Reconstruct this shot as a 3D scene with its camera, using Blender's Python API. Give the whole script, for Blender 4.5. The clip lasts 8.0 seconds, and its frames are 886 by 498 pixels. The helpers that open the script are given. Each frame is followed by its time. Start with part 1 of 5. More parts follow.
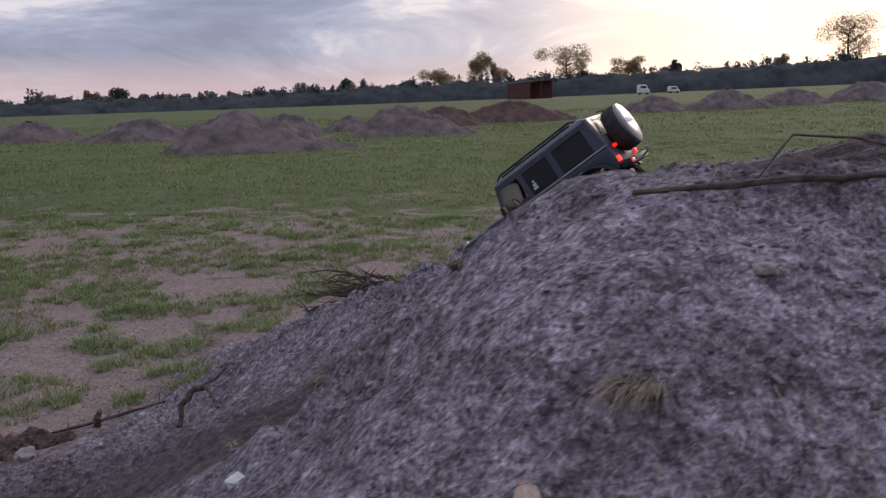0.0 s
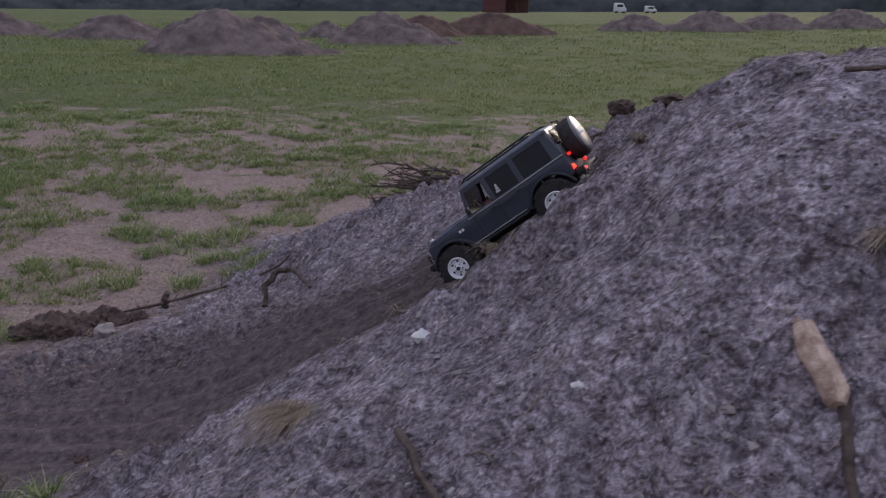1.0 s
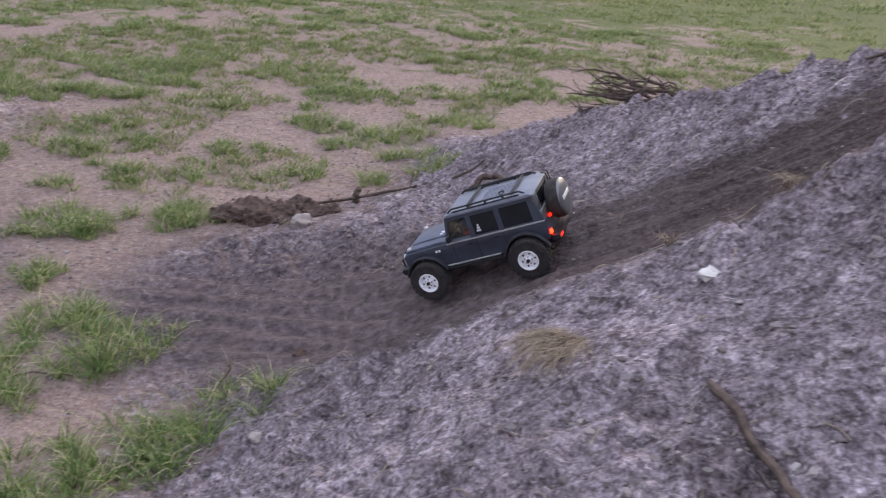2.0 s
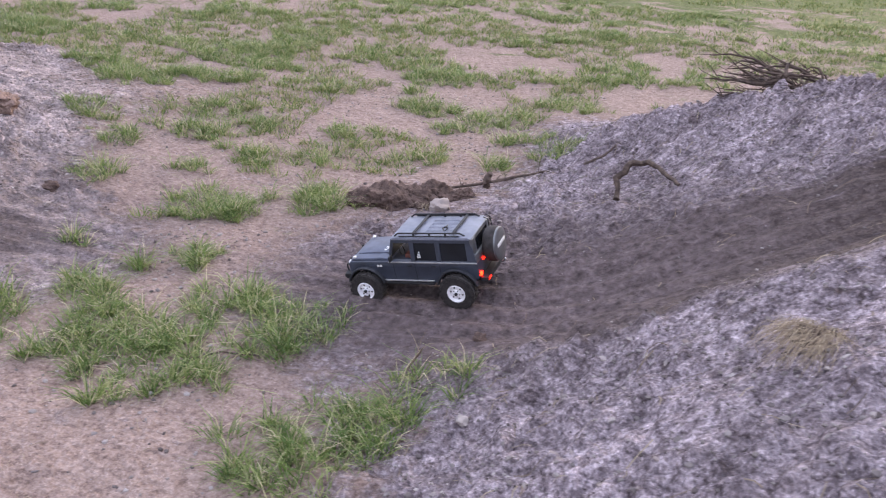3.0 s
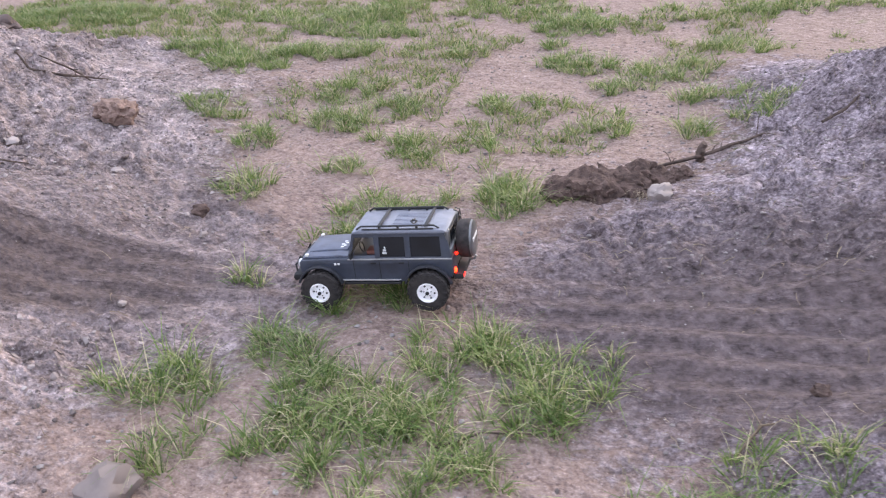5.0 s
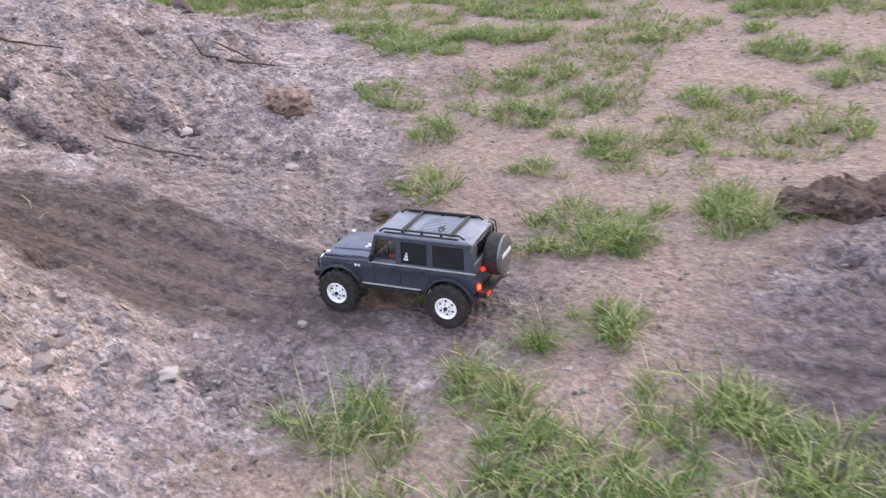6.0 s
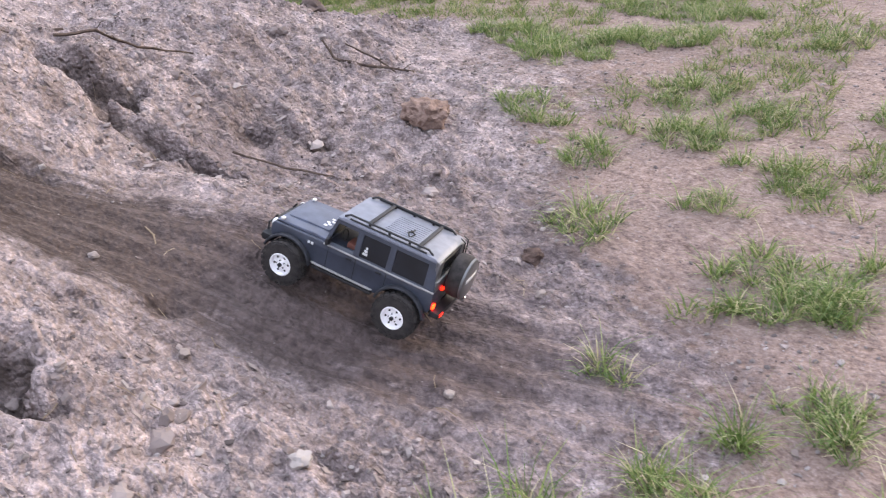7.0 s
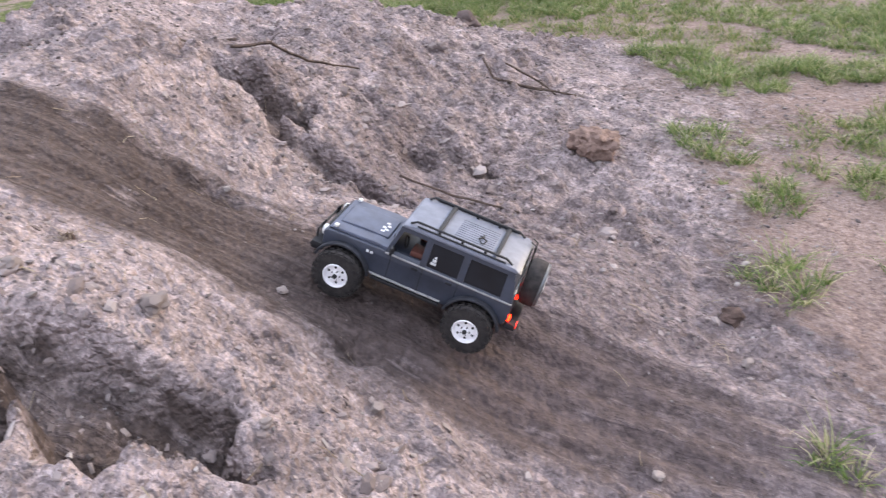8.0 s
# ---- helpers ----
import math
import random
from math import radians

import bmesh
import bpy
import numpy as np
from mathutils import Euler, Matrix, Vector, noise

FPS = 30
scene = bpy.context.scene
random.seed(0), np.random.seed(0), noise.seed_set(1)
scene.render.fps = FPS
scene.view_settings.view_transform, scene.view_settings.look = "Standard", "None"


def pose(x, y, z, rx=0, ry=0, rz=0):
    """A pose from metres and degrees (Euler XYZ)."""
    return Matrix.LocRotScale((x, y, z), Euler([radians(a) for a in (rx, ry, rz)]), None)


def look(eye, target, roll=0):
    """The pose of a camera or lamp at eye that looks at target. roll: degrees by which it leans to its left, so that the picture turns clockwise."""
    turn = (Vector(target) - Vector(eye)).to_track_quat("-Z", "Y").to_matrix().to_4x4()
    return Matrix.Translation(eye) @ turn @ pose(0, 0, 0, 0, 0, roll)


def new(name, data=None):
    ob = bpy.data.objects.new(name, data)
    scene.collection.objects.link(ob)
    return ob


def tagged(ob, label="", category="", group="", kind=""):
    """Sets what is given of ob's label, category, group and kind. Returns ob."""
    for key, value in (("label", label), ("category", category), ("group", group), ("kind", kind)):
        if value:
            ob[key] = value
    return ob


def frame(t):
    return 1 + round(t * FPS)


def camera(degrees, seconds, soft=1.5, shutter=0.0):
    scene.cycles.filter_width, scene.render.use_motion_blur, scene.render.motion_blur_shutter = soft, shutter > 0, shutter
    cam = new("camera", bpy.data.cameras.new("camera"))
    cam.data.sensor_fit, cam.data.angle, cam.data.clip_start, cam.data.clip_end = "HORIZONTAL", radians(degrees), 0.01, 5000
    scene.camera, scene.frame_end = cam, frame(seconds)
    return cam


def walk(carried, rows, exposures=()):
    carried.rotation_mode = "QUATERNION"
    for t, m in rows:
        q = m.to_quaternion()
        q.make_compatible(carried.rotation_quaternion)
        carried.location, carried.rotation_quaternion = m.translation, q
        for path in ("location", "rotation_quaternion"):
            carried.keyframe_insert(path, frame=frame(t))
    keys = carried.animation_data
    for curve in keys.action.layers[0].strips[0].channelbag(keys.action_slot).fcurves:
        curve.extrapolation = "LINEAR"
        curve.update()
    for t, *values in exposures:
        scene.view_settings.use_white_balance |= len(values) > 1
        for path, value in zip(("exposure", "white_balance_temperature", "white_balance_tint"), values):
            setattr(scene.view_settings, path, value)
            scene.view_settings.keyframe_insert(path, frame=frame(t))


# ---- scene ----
cam = camera(55.6, 8.0, soft=1.15, shutter=0.25)
METRES, EYE, TILT, LEAN, TURN = 3.348, 1.2825, 0.0, 0.0, 8.3
ROWS = [
    (0.0, 0.0, 0.0, 0.0, -0.12, -9.48, 0.69),
    (0.5, -0.0817, -0.0187, -0.0126, -1.45, -12.38, -0.3),
    (1.0, -0.139, -0.0265, -0.0252, -1.98, -15.23, -1.73),
    (1.5, -0.1851, 0.0037, -0.0408, 1.66, -18.68, -3.54),
    (2.0, -0.2353, 0.023, -0.0388, 7.86, -22.16, -4.11),
    (2.2, -0.2536, 0.0217, -0.0409, 9.68, -22.99, -3.95),
    (3.3, -0.3886, 0.0037, -0.048, 11.23, -23.62, -2.98),
    (3.5, -0.4073, 0.0142, -0.0532, 11.56, -23.85, -1.95),
    (4.0, -0.4455, 0.0728, -0.0576, 13.04, -25.38, 0.85),
    (4.2, -0.4624, 0.0979, -0.048, 13.28, -26.23, 1.69),
    (5.3, -0.5762, 0.1669, -0.0582, 13.28, -27.27, 3.83),
    (5.5, -0.5955, 0.1768, -0.0596, 15.17, -27.17, 4.05),
    (6.0, -0.6371, 0.2453, -0.0692, 22.12, -28.09, 5.5),
    (6.5, -0.6789, 0.3022, -0.0648, 27.9, -28.11, 7.52),
    (7.0, -0.7246, 0.3298, -0.0659, 29.59, -28.26, 6.81),
    (7.5, -0.7896, 0.3331, -0.0518, 31.44, -27.97, 5.06),
    (8.0, -0.824, 0.3363, -0.0511, 36.82, -27.16, 5.97),
]
EXPOSURES = [
    (0.0, 0.05, 6500, 10), (1.0, 0.10, 6500, 10), (1.5, 0.38, 6650, 10), (2.0, 1.10, 6850, 7),
    (3.5, 1.54, 6800, 9), (4.0, 1.57, 6800, 9), (5.5, 1.66, 6900, 4), (6.5, 1.66, 7050, 4), (8.0, 1.60, 7050, 4),
]
walk(cam, [(t, pose(0, 0, EYE, TILT, LEAN, TURN) @ pose(METRES * x, METRES * y, METRES * z, 90 + pitch, roll, yaw)) for t, x, y, z, yaw, pitch, roll in ROWS], EXPOSURES)

# ---- light ----
world = bpy.data.worlds.new("dusk_sky")
scene.world = world
world.use_nodes = True
SUN_AZ, SUN_EL = 17.0, 4.0     # degrees right of +y, above the horizon


def node(tree, kind, x=0, **values):
    n = tree.nodes.new(kind)
    for key, value in values.items():
        if key in n.inputs:
            n.inputs[key].default_value = value
    return n


def ramp(tree, fac, stops):
    r = tree.nodes.new("ShaderNodeValToRGB")
    while len(r.color_ramp.elements) < len(stops):
        r.color_ramp.elements.new(0.5)
    for e, (p, c) in zip(r.color_ramp.elements, stops):
        e.position, e.color = p, (c if len(c) == 4 else (*c, 1))
    tree.links.new(fac, r.inputs[0])
    return r


def mixed(tree, fac, a, b, blend="MIX"):
    m = tree.nodes.new("ShaderNodeMix")
    m.data_type, m.blend_type = "RGBA", blend
    for socket, value in ((m.inputs[0], fac), (m.inputs[6], a), (m.inputs[7], b)):
        if hasattr(value, "is_output"):
            tree.links.new(value, socket)
        elif isinstance(value, (int, float)):
            socket.default_value = value
        else:
            socket.default_value = (*value, 1)
    return m.outputs[2]


def maths(tree, op, a, b=0.0, clamp=False):
    m = tree.nodes.new("ShaderNodeMath")
    m.operation, m.use_clamp = op, clamp
    for socket, value in ((m.inputs[0], a), (m.inputs[1], b)):
        if hasattr(value, "is_output"):
            tree.links.new(value, socket)
        else:
            socket.default_value = value
    return m.outputs[0]


def build_sky():
    t = world.node_tree
    t.nodes.clear()
    out = t.nodes.new("ShaderNodeOutputWorld")
    back = t.nodes.new("ShaderNodeBackground")
    t.links.new(back.outputs[0], out.inputs[0])
    sky = t.nodes.new("ShaderNodeTexSky")
    sky.sky_type, sky.sun_disc = "NISHITA", False
    sky.sun_elevation, sky.sun_rotation = radians(SUN_EL), radians(SUN_AZ)
    coord = t.nodes.new("ShaderNodeTexCoord")
    split = t.nodes.new("ShaderNodeSeparateXYZ")
    t.links.new(coord.outputs["Generated"], split.inputs[0])
    # clouds stretched along the horizon
    wide = t.nodes.new("ShaderNodeMapping")
    wide.inputs["Scale"].default_value = (1.6, 1.6, 5.5)
    wide.inputs["Location"].default_value = (0.3, 0.1, 0.2)
    t.links.new(coord.outputs["Generated"], wide.inputs[0])
    puff = node(t, "ShaderNodeTexNoise", Scale=2.6, Detail=8.0, Roughness=0.6, Distortion=0.6)
    t.links.new(wide.outputs[0], puff.inputs["Vector"])
    # nearness to the sunset
    dot = t.nodes.new("ShaderNodeVectorMath")
    dot.operation = "DOT_PRODUCT"
    dot.inputs[1].default_value = (math.sin(radians(SUN_AZ)), math.cos(radians(SUN_AZ)), 0.06)
    t.links.new(coord.outputs["Generated"], dot.inputs[0])
    glow = ramp(t, dot.outputs["Value"], [(0.84, (0, 0, 0)), (0.94, (0.16, 0.16, 0.16)), (1.0, (0.8, 0.8, 0.8))])
    low = ramp(t, split.outputs[2], [(0.0, (1, 1, 1)), (0.03, (0.85, 0.85, 0.85)), (0.065, (0.10, 0.10, 0.10)), (0.2, (0, 0, 0))])
    cloud = ramp(t, puff.outputs["Fac"], [(0.38, (0.24, 0.28, 0.41)), (0.49, (0.32, 0.365, 0.52)), (0.56, (0.46, 0.49, 0.64)), (0.63, (0.80, 0.76, 0.82))])
    high = ramp(t, split.outputs[2], [(0.20, (1, 1, 1)), (0.75, (2.0, 2.0, 2.0))])
    over = mixed(t, 1.0, cloud.outputs[0], high.outputs[0], "MULTIPLY")
    pink = mixed(t, maths(t, "MULTIPLY", low.outputs[0], 0.85), over, (0.70, 0.53, 0.55))
    lit = mixed(t, glow.outputs[0], pink, (1.7, 1.35, 1.08))
    scaled = mixed(t, 1.0, sky.outputs[0], (0.10, 0.10, 0.10), "MULTIPLY")
    t.links.new(mixed(t, 0.93, scaled, lit), back.inputs[0])
    back.inputs[1].default_value = 1.0


build_sky()
sun_data = bpy.data.lights.new("sun", "SUN")
sun_data.energy, sun_data.angle, sun_data.color = 1.1, radians(22), (1.0, 0.82, 0.68)
sun = new("sun", sun_data)
sun.matrix_world = look((40 * math.sin(radians(SUN_AZ)), 40 * math.cos(radians(SUN_AZ)), 14), (0, 0, 0))


# ---- materials ----
def material(name, colour, rough=0.6, metal=0.0, dark=None, scale=30.0, bump=0.0, spec=0.5, emit=0.0, fine=160.0):
    m = bpy.data.materials.new(name)
    m.use_nodes = True
    t = m.node_tree
    b = t.nodes["Principled BSDF"]
    b.inputs["Roughness"].default_value, b.inputs["Metallic"].default_value = rough, metal
    b.inputs["Specular IOR Level"].default_value = spec
    co = t.nodes.new("ShaderNodeTexCoord")
    n = node(t, "ShaderNodeTexNoise", Scale=scale, Detail=6.0, Roughness=0.6)
    t.links.new(co.outputs["Object"], n.inputs["Vector"])
    f = node(t, "ShaderNodeTexNoise", Scale=fine, Detail=3.0)
    t.links.new(co.outputs["Object"], f.inputs["Vector"])
    dark = dark or tuple(c * 0.7 for c in colour)
    r = ramp(t, n.outputs["Fac"], [(0.35, dark), (0.65, colour)])
    c = mixed(t, maths(t, "MULTIPLY", f.outputs["Fac"], 0.25), r.outputs[0], dark)
    t.links.new(c, b.inputs["Base Color"])
    if emit:
        b.inputs["Emission Color"].default_value = (*colour, 1)
        b.inputs["Emission Strength"].default_value = emit
    if bump:
        bm_ = node(t, "ShaderNodeBump", Strength=0.6, Distance=bump)
        t.links.new(f.outputs["Fac"], bm_.inputs["Height"])
        t.links.new(bm_.outputs[0], b.inputs["Normal"])
    return m


def island_material(name, stops, rough=0.7, rand_object=False, spec=0.3, translucent=0.0):
    """Colours that vary from piece to piece."""
    m = bpy.data.materials.new(name)
    m.use_nodes = True
    t = m.node_tree
    b = t.nodes["Principled BSDF"]
    b.inputs["Roughness"].default_value = rough
    b.inputs["Specular IOR Level"].default_value = spec
    if rand_object:
        src = t.nodes.new("ShaderNodeObjectInfo").outputs["Random"]
    else:
        src = t.nodes.new("ShaderNodeNewGeometry").outputs["Random Per Island"]
    r = ramp(t, src, stops)
    co = t.nodes.new("ShaderNodeTexCoord")
    f = node(t, "ShaderNodeTexNoise", Scale=60.0, Detail=3.0)
    t.links.new(co.outputs["Object"], f.inputs["Vector"])
    c = mixed(t, maths(t, "MULTIPLY", f.outputs["Fac"], 0.28), r.outputs[0], (0.03, 0.03, 0.03))
    t.links.new(c, b.inputs["Base Color"])
    if translucent:
        thin = t.nodes.new("ShaderNodeBsdfTranslucent")
        t.links.new(c, thin.inputs[0])
        both = t.nodes.new("ShaderNodeMixShader")
        both.inputs[0].default_value = translucent
        t.links.new(b.outputs[0], both.inputs[1])
        t.links.new(thin.outputs[0], both.inputs[2])
        t.links.new(both.outputs[0], t.nodes["Material Output"].inputs[0])
    return m


def ground_material():
    m = bpy.data.materials.new("earth_and_field")
    m.use_nodes = True
    t = m.node_tree
    b = t.nodes["Principled BSDF"]
    b.inputs["Roughness"].default_value = 0.95
    b.inputs["Specular IOR Level"].default_value = 0.15
    co = t.nodes.new("ShaderNodeTexCoord")

    def noise_at(scale, detail=6.0, rough=0.6, dist=0.0):
        n = node(t, "ShaderNodeTexNoise", Scale=scale, Detail=detail, Roughness=rough, Distortion=dist)
        t.links.new(co.outputs["Object"], n.inputs["Vector"])
        return n.outputs["Fac"]

    def attr(name):
        a = t.nodes.new("ShaderNodeAttribute")
        a.attribute_name = name
        return a.outputs["Fac"]
    mid, small, fine, grit = noise_at(9.0, 7.0, 0.65), noise_at(34.0, 4.0, 0.55), noise_at(85.0, 3.0, 0.5), noise_at(170.0, 4.0, 0.7)
    def lumps_at(scale, warp):
        v = t.nodes.new("ShaderNodeTexVoronoi")
        v.inputs["Scale"].default_value = scale
        shift = t.nodes.new("ShaderNodeVectorMath")
        shift.operation = "ADD"
        t.links.new(co.outputs["Object"], shift.inputs[0])
        push = mixed(t, 1.0, (warp, warp, warp), mixed(t, 1.0, grain.outputs["Color"], (0.5, 0.5, 0.5), "SUBTRACT"), "MULTIPLY")
        t.links.new(push, shift.inputs[1])
        t.links.new(shift.outputs[0], v.inputs["Vector"])
        return v
    grain = node(t, "ShaderNodeTexNoise", Scale=60.0, Detail=3.0, Roughness=0.6)
    t.links.new(co.outputs["Object"], grain.inputs["Vector"])
    big_lumps, small_lumps = lumps_at(26.0, 0.016), lumps_at(64.0, 0.007)
    own = t.nodes.new("ShaderNodeSeparateColor")
    t.links.new(small_lumps.outputs["Color"], own.inputs[0])
    mottle = maths(t, "ADD", maths(t, "ADD", maths(t, "MULTIPLY", mid, 0.16), maths(t, "MULTIPLY", small, 0.34)), maths(t, "ADD", maths(t, "MULTIPLY", fine, 0.32), maths(t, "MULTIPLY", grit, 0.18)))
    mottle = maths(t, "ADD", mottle, maths(t, "MULTIPLY", maths(t, "SUBTRACT", own.outputs[0], 0.5), 0.022))
    crust = ramp(t, mottle, [(0.39, (0.070, 0.060, 0.064)), (0.455, (0.135, 0.120, 0.127)), (0.50, (0.195, 0.177, 0.186)), (0.545, (0.265, 0.244, 0.254)), (0.62, (0.40, 0.375, 0.387))])
    dirt = crust.outputs[0]
    dirt = mixed(t, 1.0, dirt, (1.15, 1.055, 1.105), "MULTIPLY")
    pale = mixed(t, 0.42, mixed(t, 1.0, dirt, (1.22, 1.14, 1.06), "MULTIPLY"), (0.290, 0.254, 0.243))
    dirt = mixed(t, attr("west"), dirt, pale)
    blotch = ramp(t, noise_at(3.2, 8.0, 0.72, 0.9), [(0.36, (0.66, 0.63, 0.62)), (0.48, (0.98, 0.97, 0.97)), (0.60, (1.28, 1.27, 1.27))])
    dirt = mixed(t, 1.0, dirt, blotch.outputs[0], "MULTIPLY")
    piece = ramp(t, attr("clod"), [(0.0, (0.82, 0.81, 0.81)), (0.5, (0.99, 0.99, 0.99)), (1.0, (1.22, 1.22, 1.21))])
    dirt = mixed(t, 1.0, dirt, piece.outputs[0], "MULTIPLY")
    place = t.nodes.new("ShaderNodeSeparateXYZ")
    t.links.new(co.outputs["Object"], place.inputs[0])
    along = t.nodes.new("ShaderNodeCombineXYZ")
    t.links.new(maths(t, "MULTIPLY", place.outputs[0], 0.10), along.inputs[0])
    t.links.new(attr("across"), along.inputs[1])
    streak = node(t, "ShaderNodeTexNoise", Scale=42.0, Detail=5.0, Roughness=0.65)
    t.links.new(along.outputs[0], streak.inputs["Vector"])
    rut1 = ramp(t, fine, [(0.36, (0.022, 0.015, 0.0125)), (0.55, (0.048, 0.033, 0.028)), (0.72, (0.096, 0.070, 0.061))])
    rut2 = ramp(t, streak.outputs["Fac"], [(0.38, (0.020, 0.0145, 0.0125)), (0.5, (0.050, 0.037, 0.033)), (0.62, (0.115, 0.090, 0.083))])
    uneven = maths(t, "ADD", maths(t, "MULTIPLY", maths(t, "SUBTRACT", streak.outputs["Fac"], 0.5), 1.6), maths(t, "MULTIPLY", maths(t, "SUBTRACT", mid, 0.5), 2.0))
    # the rut attribute holds track wear and the painted shade of the hollows
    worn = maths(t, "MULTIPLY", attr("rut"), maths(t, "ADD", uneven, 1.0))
    wear_and_shade = ramp(t, worn, [(0.32, (0, 0, 0)), (0.70, (1, 1, 1))])
    dirt = mixed(t, maths(t, "MULTIPLY", wear_and_shade.outputs[0], 0.92), dirt, mixed(t, 0.5, rut1.outputs[0], rut2.outputs[0]))
    damp = ramp(t, small, [(0.28, (0.052, 0.040, 0.040)), (0.50, (0.106, 0.081, 0.083)), (0.74, (0.175, 0.138, 0.140))])
    dirt = mixed(t, maths(t, "MULTIPLY", attr("damp"), 0.85), dirt, damp.outputs[0])
    sand1 = ramp(t, mottle, [(0.38, (0.15, 0.108, 0.090)), (0.455, (0.26, 0.195, 0.167)), (0.53, (0.345, 0.268, 0.232)), (0.62, (0.46, 0.375, 0.33))])
    sand = sand1.outputs[0]
    sand = mixed(t, 1.0, sand, (0.72, 0.685, 0.70), "MULTIPLY")
    sand = mixed(t, maths(t, "MULTIPLY", attr("damp"), 0.6), sand, damp.outputs[0])
    turf = ramp(t, small, [(0.34, (0.036, 0.048, 0.016)), (0.5, (0.080, 0.100, 0.034)), (0.66, (0.155, 0.160, 0.072))])
    meadow = ramp(t, noise_at(0.12, 8.0, 0.7, 0.3), [(0.35, (0.75, 0.78, 0.70)), (0.5, (1.0, 1.0, 1.0)), (0.65, (1.35, 1.22, 1.15))])
    patch = noise_at(0.9, 9.0, 0.74, 0.5)
    cover = ramp(t, maths(t, "ADD", maths(t, "MULTIPLY", patch, 1.5), attr("turf")), [(0.90, (0, 0, 0)), (1.25, (1, 1, 1))])
    field = mixed(t, cover.outputs[0], sand, mixed(t, 1.0, turf.outputs[0], meadow.outputs[0], "MULTIPLY"))
    edge = maths(t, "ADD", attr("soil"), maths(t, "MULTIPLY", maths(t, "SUBTRACT", maths(t, "ADD", maths(t, "MULTIPLY", mid, 0.6), maths(t, "MULTIPLY", small, 0.4)), 0.5), 2.6))
    soil = ramp(t, edge, [(0.25, (0, 0, 0)), (0.75, (1, 1, 1))])
    colour = mixed(t, soil.outputs[0], field, dirt)
    speck = ramp(t, grit, [(0.60, (1, 1, 1)), (0.72, (1.35, 1.35, 1.35))])
    colour = mixed(t, 1.0, colour, speck.outputs[0], "MULTIPLY")
    t.links.new(colour, b.inputs["Base Color"])
    h = maths(t, "ADD", maths(t, "MULTIPLY", small, 0.55), maths(t, "MULTIPLY", fine, 0.30))
    h = maths(t, "ADD", h, maths(t, "MULTIPLY", mid, 1.0))
    h = maths(t, "SUBTRACT", h, maths(t, "MULTIPLY", big_lumps.outputs["Distance"], 0.60))
    h = maths(t, "SUBTRACT", h, maths(t, "MULTIPLY", small_lumps.outputs["Distance"], 0.34))
    loose = maths(t, "ADD", maths(t, "MULTIPLY", soil.outputs[0], 0.6), 0.4)
    h = maths(t, "MULTIPLY", h, maths(t, "MULTIPLY", loose, maths(t, "SUBTRACT", 1.0, maths(t, "MULTIPLY", wear_and_shade.outputs[0], 0.55))))
    bump = node(t, "ShaderNodeBump", Strength=1.0, Distance=0.042)
    t.links.new(h, bump.inputs["Height"])
    t.links.new(bump.outputs[0], b.inputs["Normal"])
    return m


M_GROUND = ground_material()
M_GRASS = island_material("grass_blades", [(0.0, (0.075, 0.135, 0.035)), (0.40, (0.150, 0.225, 0.060)), (0.68, (0.255, 0.325, 0.105)), (0.82, (0.38, 0.40, 0.19)), (0.92, (0.52, 0.46, 0.29)), (1.0, (0.60, 0.53, 0.38))], 0.5, translucent=0.4)
M_TURF = island_material("field_grass_blades", [(0.0, (0.085, 0.135, 0.036)), (0.5, (0.165, 0.225, 0.064)), (0.80, (0.28, 0.300, 0.118)), (1.0, (0.47, 0.40, 0.24))], 0.6, translucent=0.4)
M_STRAW = island_material("dry_straw", [(0.0, (0.12, 0.085, 0.06)), (0.5, (0.22, 0.165, 0.115)), (1.0, (0.38, 0.31, 0.22))], 0.8)
M_CLOD = island_material("dry_earth_crumbs", [(0.0, (0.09, 0.072, 0.070)), (0.5, (0.185, 0.160, 0.157)), (0.85, (0.27, 0.238, 0.232)), (1.0, (0.38, 0.34, 0.33))], 0.95, spec=0.15)
M_CHIP = material("white_chalky_stone", (0.66, 0.63, 0.61), 0.8, dark=(0.45, 0.42, 0.40), scale=60)
M_ROOTBALL = material("reddish_fibrous_earth", (0.32, 0.225, 0.19), 0.95, dark=(0.14, 0.095, 0.08), scale=45, bump=0.012, spec=0.1)
# the body paint's hue, nearly twice as light
M_BONNET = material("lighter_blue_bonnet_paint", (0.085, 0.098, 0.145), 0.42, dark=(0.055, 0.062, 0.09), scale=30, spec=0.5)
M_CLOD_WARM = island_material("dry_brown_clods", [(0.0, (0.16, 0.126, 0.12)), (0.5, (0.25, 0.205, 0.197)), (0.85, (0.315, 0.265, 0.255)), (1.0, (0.38, 0.33, 0.32))], 0.95, spec=0.15)
M_DARK_SOIL = material("dark_damp_soil", (0.150, 0.104, 0.090), 0.95, dark=(0.055, 0.039, 0.034), scale=30, bump=0.015, spec=0.1)
M_HEAP = material("heaped_earth", (0.205, 0.155, 0.142), 0.95, dark=(0.085, 0.066, 0.063), scale=1.6, bump=0.08, spec=0.1, fine=9)
M_HEAP_RED = material("reddish_heaped_earth", (0.155, 0.095, 0.075), 0.95, dark=(0.07, 0.048, 0.042), scale=1.2, bump=0.08, spec=0.1, fine=8)
M_STONE = island_material("pale_stones", [(0.0, (0.18, 0.145, 0.135)), (0.6, (0.26, 0.215, 0.20)), (1.0, (0.38, 0.335, 0.315))], 0.8, rand_object=True)
M_BARK = material("weathered_bark", (0.13, 0.095, 0.078), 0.9, dark=(0.045, 0.033, 0.029), scale=40, bump=0.004, spec=0.2)
